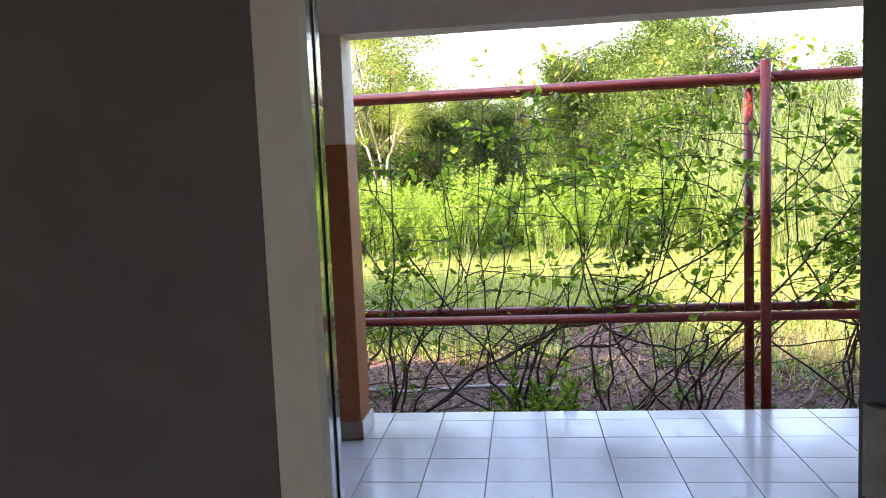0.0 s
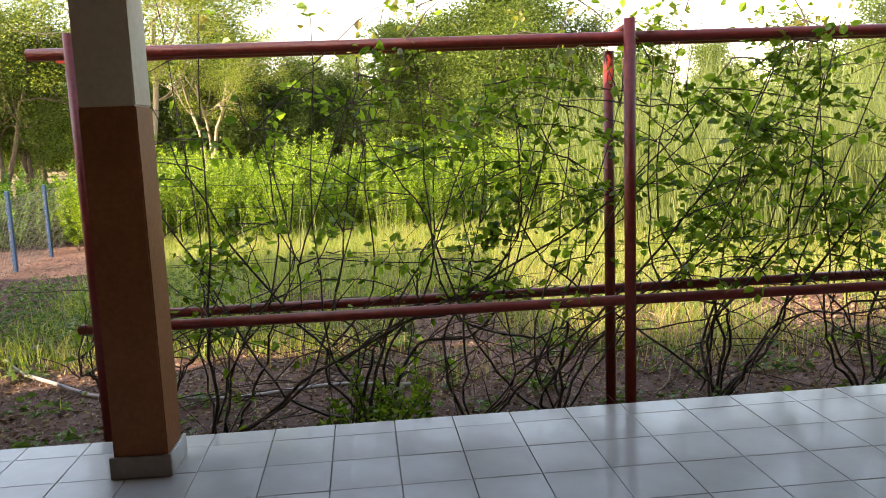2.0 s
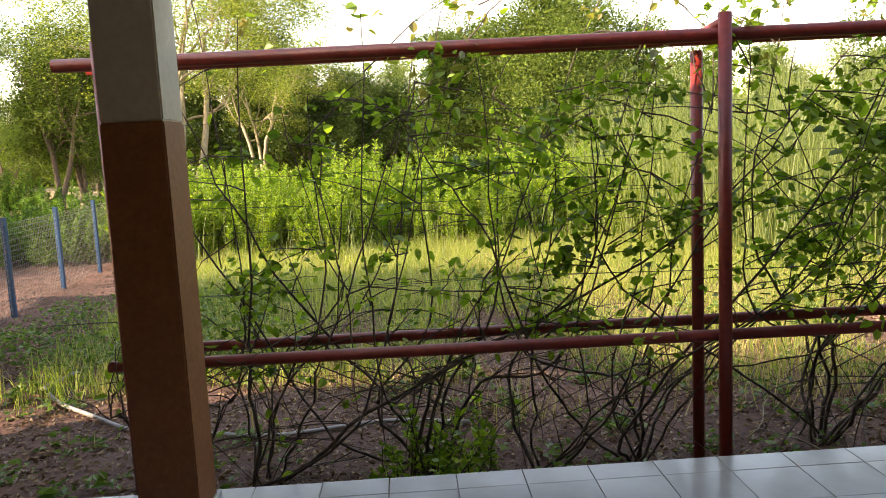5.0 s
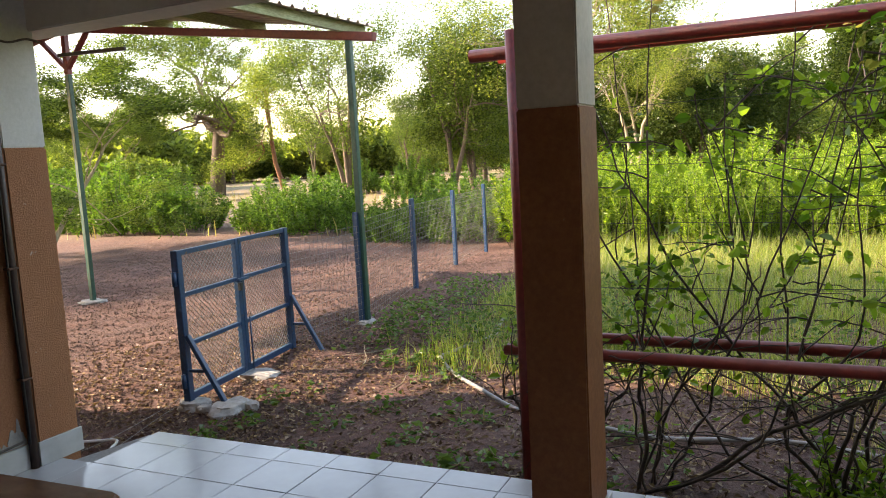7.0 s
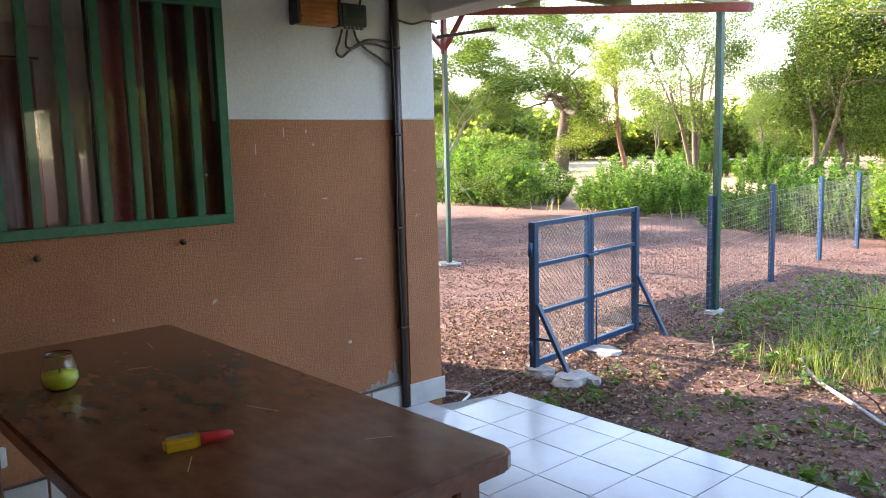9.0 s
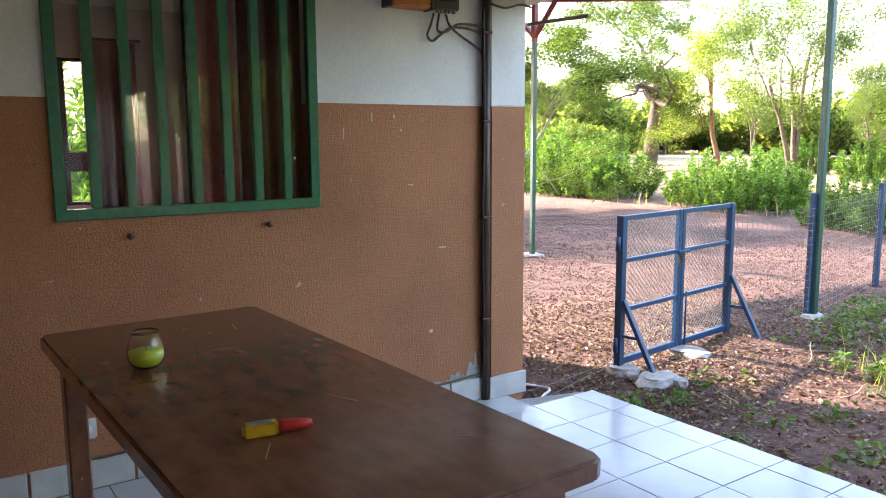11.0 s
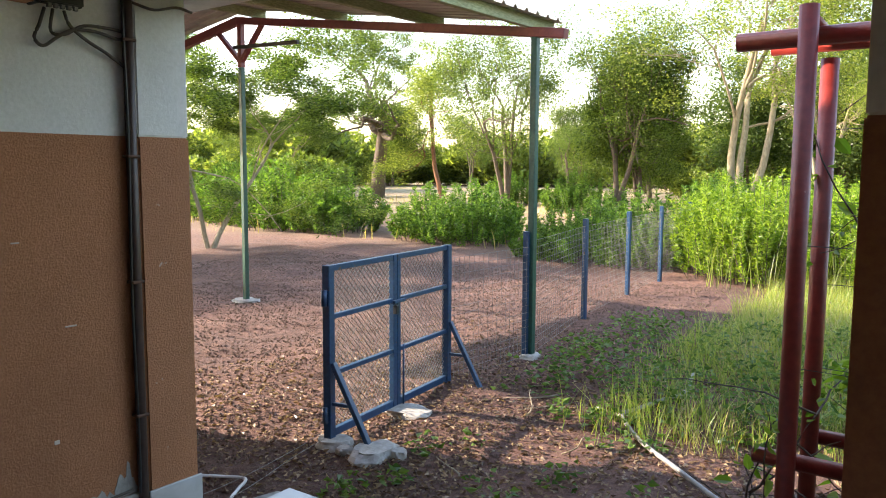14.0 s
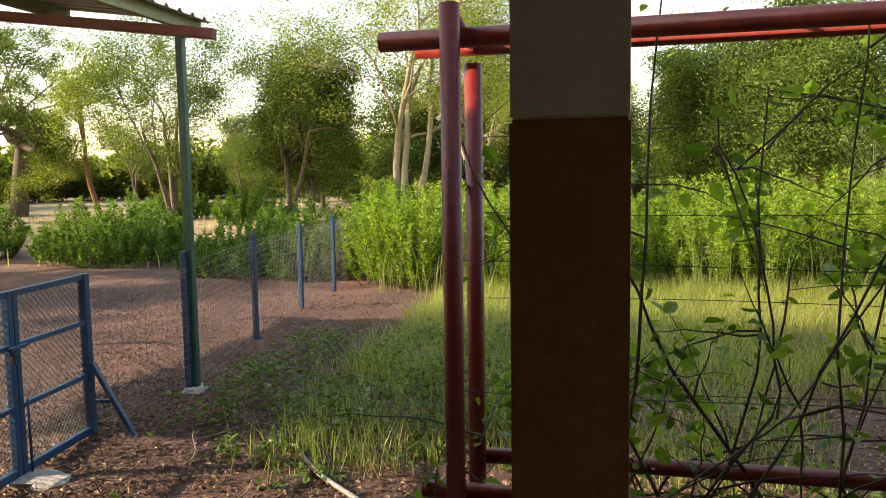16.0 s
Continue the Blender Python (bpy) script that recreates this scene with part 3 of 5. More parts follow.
# ---- window with its room ----
def build_window():
    w = thing("window_1", "green barred steel window with brown curtains behind dark glass", "window", kind="structure")
    x = WALL_X
    y0, y1, z0, z1 = 1.592, 2.705, 1.108, 2.125
    fr = 0.045
    for lo, hi in (((x - 0.03, y0, z0), (x + 0.012, y1, z0 + fr)), ((x - 0.03, y0, z1 - fr), (x + 0.012, y1, z1)),
                   ((x - 0.03, y0, z0 + fr), (x + 0.012, y0 + fr, z1 - fr)), ((x - 0.03, y1 - fr, z0 + fr), (x + 0.012, y1, z1 - fr))):
        part("window_frame", box(lo, hi, 0.003), GREEN_PAINT, w)
    for i in range(7):
        yc = y0 + 0.02 + (y1 - y0 - 0.04) * (i + 1) / 8
        part("bar", box((x - 0.02, yc - 0.021, z0 + fr), (x + 0.008, yc + 0.021, z1 - fr), 0.005, 2), GREEN_PAINT, w)
    for a, b in ((y0 + fr, 2.135), (2.165, y1 - fr)):
        g = part("pane", box((x - 0.085, a, z0 + 0.01), (x - 0.08, b, z1 - 0.01)), GLASS, w, "dark reflecting window pane")
        g.visible_shadow = False
    part("window_stile", box((x - 0.10, 2.135, z0), (x - 0.07, 2.165, z1), 0.003), DARK_DOOR, w)


build_window()


def build_dark_room():
    w = thing("wall_inner_room", "dim walls of the room behind the barred window", "wall", kind="structure")
    xb = -7.4
    part("wall_piece", box((xb - 0.15, 0.3, 0), (xb, 1.78, 2.5)), PLASTER_GREY, w)
    part("wall_piece", box((xb - 0.15, 2.32, 0), (xb, 3.70, 2.5)), PLASTER_GREY, w)
    part("wall_piece", box((xb - 0.15, 1.78, 0), (xb, 2.32, 0.88)), PLASTER_GREY, w)
    part("wall_piece", box((xb - 0.15, 1.78, 2.08), (xb, 2.32, 2.5)), PLASTER_GREY, w)
    part("wall_piece", box((xb, 0.3, 0), (WALL_X - 0.18, 0.45, 2.5)), PLASTER_GREY, w)
    part("wall_piece", box((xb, 3.62, 0), (WALL_X - 0.18, 3.698, 2.5)), PLASTER_GREY, w)
    c = part("ceiling_inner_room", box((xb, 0.3, 2.5), (WALL_X - 0.18, 3.7, 2.6)), PLASTER_GREY, None)
    tagged(c, "dim ceiling of the inner room", "ceiling", kind="structure")
    f = part("floor_inner_room", box((xb, 0.3, -0.1), (WALL_X - 0.18, 3.7, 0)), SKIRT, None)
    tagged(f, "tiled floor of the inner room", "floor", kind="structure")
    w2 = thing("window_2", "far room window with dark frame open to the garden", "window", kind="structure")
    for lo, hi in (((xb - 0.06, 1.78, 0.88), (xb - 0.02, 1.81, 2.08)), ((xb - 0.06, 2.29, 0.88), (xb - 0.02, 2.32, 2.08)), ((xb - 0.06, 2.09, 0.91), (xb - 0.02, 2.15, 2.05)),
                   ((xb - 0.06, 1.81, 0.88), (xb - 0.02, 2.29, 0.91)), ((xb - 0.06, 1.81, 2.05), (xb - 0.02, 2.29, 2.08)), ((xb - 0.06, 2.15, 1.16), (xb - 0.02, 2.29, 1.32))):
        part("window_frame", box(lo, hi, 0.003), BLACK, w2)


build_dark_room()


def wavy_cloth(x, y0, y1, z0, z1, waves, depth):
    ny, nz = waves * 10, 6
    v, f = [], []
    for i in range(ny + 1):
        for k in range(nz + 1):
            t, s = i / ny, k / nz
            v.append((x + depth * math.sin(t * waves * 2 * math.pi + 0.4 * s) * (0.6 + 0.4 * (1 - s)), y0 + (y1 - y0) * t, z0 + (z1 - z0) * s))
    for i in range(ny):
        for k in range(nz):
            a = i * (nz + 1) + k
            f.append((a, a + nz + 1, a + nz + 2, a + 1))
    return v, f


def build_curtain(x, y0, y1, material, label, lace_at):
    c = thing("curtain", label, "curtain")
    v, f = wavy_cloth(x, y0, y1, 0.7, 2.2, max(2, int((y1 - y0) / 0.09)), 0.022)
    me = quads_mesh("cloth", v, f, material, smooth=True)
    ob = child("cloth", me, c)
    sol = ob.modifiers.new("thickness", 'SOLIDIFY')
    sol.thickness = 0.003
    for y in lace_at:
        bm = bmesh.new()
        for i in range(46):
            z = 0.85 + i * 0.029
            bmesh.ops.create_cube(bm, size=1, matrix=Matrix.Translation((x + 0.034, y + 0.004 * math.sin(i), z)) @ Matrix.Diagonal((0.003, 0.010, 0.011, 1)))
        part("lace_trim", bm, LACE, c, "pale lace trim")
    child("rod", tube_mesh("rod", [([(x, y0 - 0.05, 2.215), (x, y1 + 0.05, 2.215)], 0.011)], RUST, 8, True), c)


build_curtain(-3.98, 2.20, 2.42, CURTAIN, "red-brown curtain with pale lace trim behind window bars", (2.225,))
build_curtain(-4.00, 2.44, 2.84, CURTAIN_DARK, "dark red-brown curtain hanging behind the barred window", (2.50, 2.66))
build_curtain(-7.20, 2.30, 2.66, CURTAIN_DARK, "dark brown curtain beside the far room window", ())


# ---- veranda fittings ----
def build_wall_fittings():
    c = thing("conduit", "dark brown vertical conduit with cable on wall corner", "pipe")
    x = WALL_X + 0.022
    child("pipe", tube_mesh("pipe", [([(x, 3.645, 0.0), (x, 3.645, 2.32)], 0.021)], PIPE_BROWN, 10, True), c)
    pts = [(x + 0.012, 3.622 + 0.004 * math.sin(z * 5), z) for z in np.linspace(0.13, 2.1, 30)]
    child("cable", tube_mesh("cable", [(pts, 0.006)], BLACK, 6, True), c)
    for z in (0.45, 1.0, 1.5, 1.95):
        part("clip", box((WALL_X, 3.615, z), (x + 0.026, 3.668, z + 0.012), 0.003), RUST, c)
    inv = thing("inverter", "copper-orange finned power inverter box with black ends", "inverter")
    part("case", box((WALL_X, 3.065, 2.035), (WALL_X + 0.075, 3.275, 2.165), 0.006, 2), ORANGE, inv)
    part("end_cap", box((WALL_X, 3.045, 2.032), (WALL_X + 0.08, 3.065, 2.168), 0.004), BLACK, inv)
    part("end_cap", box((WALL_X, 3.275, 2.032), (WALL_X + 0.08, 3.292, 2.168), 0.004), BLACK, inv)
    for i in range(6):
        part("fin", box((WALL_X + 0.075, 3.067, 2.045 + i * 0.02), (WALL_X + 0.082, 3.273, 2.052 + i * 0.02), 0.002), ORANGE, inv)
    ctl = thing("charge_controller", "small black charge controller with green face on white wall", "controller")
    part("case", box((WALL_X, 3.315, 2.045), (WALL_X + 0.045, 3.465, 2.155), 0.006, 2), BLACK, ctl)
    part("face", box((WALL_X + 0.045, 3.345, 2.085), (WALL_X + 0.048, 3.445, 2.14), 0.001), DARK_DOOR, ctl)
    for i in range(5):
        part("terminal", box((WALL_X + 0.03, 3.33 + i * 0.024, 2.03), (WALL_X + 0.046, 3.345 + i * 0.024, 2.045), 0.002), STEEL, ctl)
    cb = thing("wall_cables", "looped grey-brown cables hanging on the white wall", "cable")
    xx = WALL_X + 0.018
    runs = [[(xx, 3.33, 2.03), (xx, 3.31, 1.97), (xx, 3.29, 1.92), (xx, 3.32, 1.895), (xx, 3.37, 1.93), (xx, 3.43, 1.965), (xx, 3.52, 1.97), (xx, 3.60, 1.955), (xx, 3.64, 1.96)],
            [(xx, 3.40, 2.03), (xx, 3.42, 1.98), (xx, 3.48, 1.935), (xx, 3.55, 1.90), (xx, 3.61, 1.865), (xx, 3.64, 1.84)],
            [(xx, 3.36, 2.03), (xx, 3.35, 1.95), (xx, 3.40, 1.945), (xx, 3.47, 1.985), (xx, 3.56, 1.99), (xx, 3.63, 1.985)],
            [(xx, 3.44, 2.155), (xx, 3.455, 2.25), (xx, 3.44, 2.45)]]
    for r in runs:
        child("cable", tube_mesh("cable", [(smooth_line(r, 5), 0.0065)], CABLE, 6, True), cb)
    lw = thing("lighting_cable", "thin cable running along beam end at wall top", "cable")
    child("cable", tube_mesh("cable", [(smooth_line([(WALL_X + 0.036, 3.66, 2.10), (WALL_X + 0.045, 3.75, 2.085), (WALL_X + 0.042, 3.85, 2.11), (WALL_X + 0.05, 3.92, 2.10)], 5), 0.006)], CABLE, 6, True), lw)
    for y, z in ((1.86, 1.035), (2.45, 1.045)):
        b = thing("wall_bolt", "short rusty bolt stub sticking out of brown wall", "bolt", group="bolt stubs under the window")
        child("shank", tube_mesh("shank", [([(WALL_X, y, z), (WALL_X + 0.035, y, z)], 0.008)], RUST, 8, True), b)
        child("nut", tube_mesh("nut", [([(WALL_X + 0.018, y, z), (WALL_X + 0.030, y, z)], 0.015)], RUST, 6, True), b)
    s = thing("wall_socket", "white plastic wall socket above the skirting", "socket")
    part("plate", box((WALL_X, 1.60, 0.215), (WALL_X + 0.014, 1.685, 0.30), 0.005, 2), WHITE_PLASTIC, s)
    child("recess", tube_mesh("recess", [([(WALL_X + 0.0142, 1.642, 0.257), (WALL_X + 0.017, 1.642, 0.257)], 0.026)], SKIRT, 16, True), s)
    for dy in (-0.009, 0.009):
        child("hole", tube_mesh("hole", [([(WALL_X + 0.0165, 1.642 + dy, 0.257), (WALL_X + 0.0182, 1.642 + dy, 0.257)], 0.003)], BLACK, 8, True), s)
    cc = thing("floor_cable", "thin grey cable along wall skirting to the socket", "cable")
    r = smooth_line([(WALL_X + 0.02, 1.63, 0.21), (WALL_X + 0.02, 1.62, 0.15), (WALL_X + 0.022, 1.68, 0.132), (WALL_X + 0.022, 1.9, 0.135), (WALL_X + 0.022, 2.6, 0.132), (WALL_X + 0.02, 3.3, 0.135), (WALL_X + 0.02, 3.60, 0.15)], 6)
    child("cable", tube_mesh("cable", [(r, 0.006)], CABLE, 6, True), cc)


def smooth_line(pts, steps):
    """A curve through the points."""
    p = np.asarray(pts, dtype=float)
    q = np.concatenate([[2 * p[0] - p[1]], p, [2 * p[-1] - p[-2]]])
    out = []
    for i in range(1, len(q) - 2):
        for s in range(steps):
            t = s / steps
            out.append(0.5 * ((2 * q[i]) + (-q[i - 1] + q[i + 1]) * t + (2 * q[i - 1] - 5 * q[i] + 4 * q[i + 1] - q[i + 2]) * t ** 2
                              + (-q[i - 1] + 3 * q[i] - 3 * q[i + 1] + q[i + 2]) * t ** 3))
    out.append(p[-1])
    return np.array(out)


build_wall_fittings()


def build_table():
    t = thing("table", "large dark brown varnished wooden table with worn scratched top", "table", at=(-2.275, 1.87, 0), rz=3.2)
    hx, hy, z, cut = 0.878, 0.368, 0.80, 0.028
    ring = []
    for sx, sy in ((1, 1), (-1, 1), (-1, -1), (1, -1)):
        two = [(sx * hx, sy * (hy - cut)), (sx * (hx - cut * 0.35), sy * (hy - cut * 0.3)), (sx * (hx - cut), sy * hy)]
        ring += two if sx * sy > 0 else two[::-1]
    bm = prism(ring, z - 0.048, z)
    bmesh.ops.bevel(bm, geom=[e for e in bm.edges if abs(e.verts[0].co.z - e.verts[1].co.z) < 1e-5 and len(e.link_faces) == 2], offset=0.007, segments=2, affect='EDGES')
    part("tabletop", bm, WOOD, t)
    ix, iy = hx - 0.10, hy - 0.075
    for lx in (-ix, ix):
        for ly in (-iy, iy):
            part("leg", bar((lx * 1.025, ly, 0.0), (lx, ly, z - 0.048), 0.065, 0.065, 0.006), WOOD, t)
    for ly in (-iy, iy):
        part("apron", box((-ix, ly - 0.012, z - 0.13), (ix, ly + 0.012, z - 0.048), 0.003), WOOD, t)
    for lx in (-ix, ix):
        part("apron", box((lx - 0.012, -iy, z - 0.13), (lx + 0.012, iy, z - 0.048), 0.003), WOOD, t)
    # scratches in the varnish
    for lx, ly, ln, rz in ((0.25, 0.12, 0.10, 20), (-0.35, 0.05, 0.07, 75), (0.45, -0.16, 0.08, -30), (-0.1, -0.2, 0.05, 10), (0.62, 0.2, 0.06, 60), (-0.6, 0.18, 0.09, -12)):
        bm = box((-ln / 2, -0.0012, 0), (ln / 2, 0.0012, 0.0006))
        bmesh.ops.transform(bm, matrix=pose(lx, ly, z - 0.0001, 0, 0, rz), verts=bm.verts)
        part("scratch", bm, SCRATCH, t, "pale scratch in the varnish")


build_table()


def lathe(profile, sides=28):
    v, f = [], []
    n = len(profile)
    for k in range(sides):
        a = 2 * math.pi * k / sides
        for r, z in profile:
            v.append((r * math.cos(a), r * math.sin(a), z))
    for k in range(sides):
        for i in range(n - 1):
            a, b = k * n + i, ((k + 1) % sides) * n + i
            f.append((a, b, b + 1, a + 1))
    return v, f


def build_jar():
    j = thing("candle_glass", "small round glass jar half filled with lime-green wax", "candle jar", at=(-2.56, 1.665, 0.80))
    outer = [(0.001, 0.001), (0.026, 0.001), (0.042, 0.012), (0.050, 0.032), (0.049, 0.055), (0.042, 0.078), (0.036, 0.098), (0.036, 0.104)]
    inner = [(0.0335, 0.104), (0.0335, 0.098), (0.0395, 0.078), (0.0465, 0.055), (0.0475, 0.033), (0.040, 0.014), (0.026, 0.005), (0.001, 0.005)]
    g = child("glass", quads_mesh("glass", *lathe(outer + inner), GLASS, smooth=True), j, "clear glass")
    g.visible_shadow = False
    wax = [(0.001, 0.0055), (0.025, 0.0055), (0.039, 0.0145), (0.0465, 0.033), (0.0462, 0.048), (0.001, 0.050)]
    child("wax", quads_mesh("wax", *lathe(wax), LIME, smooth=True), j, "lime-green wax")
    child("wick", tube_mesh("wick", [([(0, 0, 0.049), (0.002, 0, 0.062)], 0.0014)], BLACK, 6, True), j)


build_jar()


def build_torch():
    t = thing("torch", "small yellow and red plastic torch lying on the table", "torch", at=(-1.912, 1.715, 0.80), rz=80)
    t.matrix_world = t.matrix_world @ Matrix.Diagonal((0.8, 0.8, 0.8, 1))
    part("body", box((0, -0.019, 0.0), (0.095, 0.019, 0.036), 0.008, 3), YELLOW, t, "yellow plastic body")
    part("label_panel", box((0.012, -0.013, 0.036), (0.078, 0.011, 0.0385), 0.001), SILVER, t, "silver foil panel")
    prof = [((0.095, 0, 0.018), 0.019), ((0.11, 0, 0.018), 0.0175), ((0.15, 0, 0.0175), 0.0155), ((0.182, 0, 0.017), 0.011), ((0.186, 0, 0.017), 0.007)]
    child("cap", tube_mesh("cap", [([p for p, r in prof], [r for p, r in prof])], REDP, 14, True), t, "red tapered plastic cap")
    for i in range(4):
        part("ridge", box((0.083 + i * 0.003, -0.0197, 0.004), (0.0842 + i * 0.003, 0.0197, 0.0365), 0.0005), YELLOW, t)


build_torch()


# ---- trellis ----
def pipe_part(name, a, b, r, material, parent, label="", n=2):
    pts = [tuple(Vector(a).lerp(Vector(b), i / (n - 1))) for i in range(n)]
    return child(name, tube_mesh(name, [(pts, r)], material, 12, True), parent, label)


def build_trellis():
    t = thing("trellis", "double red-painted steel pipe trellis carrying a vine", "trellis")
    for x in (-1.43, 1.395, 4.22):
        pipe_part("post", (x, 4.632, GZ - 0.1), (x + 0.0, 4.632, 1.985), 0.031, RED_PAINT, t)
        pipe_part("post", (x - 0.005, 5.0, GZ - 0.1), (x - 0.005, 5.0, 1.86), 0.031, RED_PAINT, t)
        pipe_part("tie", (x, 4.64, 1.945), (x - 0.005, 5.0, 1.925), 0.026, RED_PAINT, t)
    pipe_part("rail", (-1.665, 4.695, 1.895), (7.0, 4.695, 1.90), 0.031, RED_PAINT, t)
    pipe_part("rail", (-1.62, 4.95, 1.905), (7.0, 4.95, 1.91), 0.027, RED_PAINT, t)
    pipe_part("rail", (-1.55, 4.69, 0.478), (7.0, 4.69, 0.487), 0.029, RED_PAINT, t)
    pipe_part("rail", (-1.47, 5.05, 0.467), (7.0, 5.05, 0.49), 0.029, RED_PAINT, t)
    for y, zs in ((4.74, (0.80, 1.2)), (5.0, (0.75, 1.05, 1.35, 1.62))):
        for z in zs:
            pts = [(x, y, z + 0.012 * math.sin(x * 2.1 + z * 9)) for x in np.linspace(-1.43, 6.9, 40)]
            child("wire", tube_mesh("wire", [(pts, 0.0014)], BLACK, 4), t)


build_trellis()


# ---- yard: gate, fence, canopy ----
def wire_grid(o, u, w, n_u, n_w, r, diamond):
    """Wires over the panel spanned by u and w from o."""
    o, u, w = np.array(o), np.array(u), np.array(w)
    lines = []
    if diamond:
        tot = n_u + n_w
        for k in range(-n_w, n_u + 1):
            a0, b0 = (k, 0) if k >= 0 else (0, -k)
            m = min(n_u - a0, n_w - b0)
            if m > 0:
                lines.append(([o + u * a0 / n_u + w * b0 / n_w, o + u * (a0 + m) / n_u + w * (b0 + m) / n_w], r))
                lines.append(([o + u * a0 / n_u + w * (1 - b0 / n_w), o + u * (a0 + m) / n_u + w * (1 - (b0 + m) / n_w)], r))
    else:
        for k in range(n_u + 1):
            lines.append(([o + u * k / n_u, o + u * k / n_u + w], r))
        for k in range(n_w + 1):
            lines.append(([o + w * k / n_w, o + w * k / n_w + u], r))
    return lines


def build_gate():
    ga, gb = Vector((-4.25, 5.265, 0)), Vector((-4.465, 6.765, 0))
    along = (gb - ga)
    L = along.length
    g = thing("gate", "low blue steel double gate with wire mesh and braces", "gate", at=(ga.x, ga.y, 0), rz=math.degrees(math.atan2(along.y, along.x)))
    zt, zb = 0.87, -0.275
    s = 0.05
    for x in (0, L):
        part("gate_post", bar((x, 0, zb), (x, 0, zt), s + 0.006, s + 0.006, 0.004), BLUE_PAINT, g)
    m = L / 2
    for x in (m - 0.024, m + 0.024):
        part("stile", bar((x, 0, zb + 0.06), (x, 0, zt - 0.002), 0.042, 0.042, 0.003), BLUE_PAINT, g)
    for x0, x1 in ((0.029, m - 0.046), (m + 0.046, L - 0.029)):
        for z, h in ((zt - 0.02, 0.036), (0.545, 0.03), (0.185, 0.03), (-0.195, 0.05)):
            part("crossbar", bar((x0, 0, z), (x1, 0, z), 0.034, h, 0.003), BLUE_PAINT, g)
        child("mesh_panel", tube_mesh("mesh_panel", wire_grid((x0, 0.012, -0.19), (x1 - x0, 0, 0), (0, 0, 1.04), 15, 24, 0.0022, True), STEEL, 4), g, "diamond wire mesh")
    # diagonal braces towards the house side
    for x in (0.0, L):
        part("brace", bar((x, -0.03, 0.26), (x + 0.02, -0.31, zb), 0.042, 0.03, 0.003), BLUE_PAINT, g)
        part("strut", bar((x, -0.028, 0.0), (x + 0.01, -0.165, 0.0), 0.026, 0.02, 0.002), BLUE_PAINT, g)
    part("latch", box((m - 0.075, -0.05, 0.53), (m + 0.075, -0.026, 0.552), 0.003), BLUE_PAINT, g, "sliding bolt latch")
    part("padlock", box((m - 0.075, -0.062, 0.455), (m - 0.04, -0.03, 0.52), 0.005), BLACK, g, "black padlock")
    child("drop_bolt", tube_mesh("drop_bolt", [([(m + 0.06, -0.034, 0.22), (m + 0.06, -0.034, -0.24)], 0.008)], BLUE_PAINT, 6, True), g)
    for z in (0.62, -0.12):
        child("hinge", tube_mesh("hinge", [([(-0.042, 0, z), (-0.042, 0, z + 0.1)], 0.018)], BLUE_PAINT, 8, True), g)


build_gate()


def build_slab(x, y, sx, sy, h, seed):
    rng = np.random.default_rng(seed)
    bm = bmesh.new()
    bmesh.ops.create_icosphere(bm, subdivisions=3, radius=1)
    for v in bm.verts:
        n = noise.noise(v.co * 1.7 + Vector((seed, 0, 0))) * 0.35 + noise.noise(v.co * 5 + Vector((0, seed, 0))) * 0.12
        v.co *= 1 + n
        v.co = Vector((v.co.x * sx, v.co.y * sy, max(-0.4, min(v.co.z, 0.55)) * h))
    ob = part("cement_footing", bm, CEMENT, None)
    ob.matrix_world = pose(x, y, GZ + 0.012, 0, 0, rng.uniform(0, 360))
    tagged(ob, "rough broken pale cement footing under the gate", "cement", group="gate footings")


for a in ((-4.25, 6.03, 0.21, 0.13, 0.075, 1), (-3.90, 5.30, 0.17, 0.11, 0.08, 2), (-4.22, 5.27, 0.13, 0.09, 0.07, 3), (-3.78, 5.38, 0.06, 0.05, 0.06, 4),
          (-4.43, 8.0, 0.12, 0.10, 0.05, 5), (-8.9, 8.3, 0.2, 0.15, 0.04, 6), (-4.08, 5.22, 0.05, 0.04, 0.05, 7)):
    build_slab(*a)


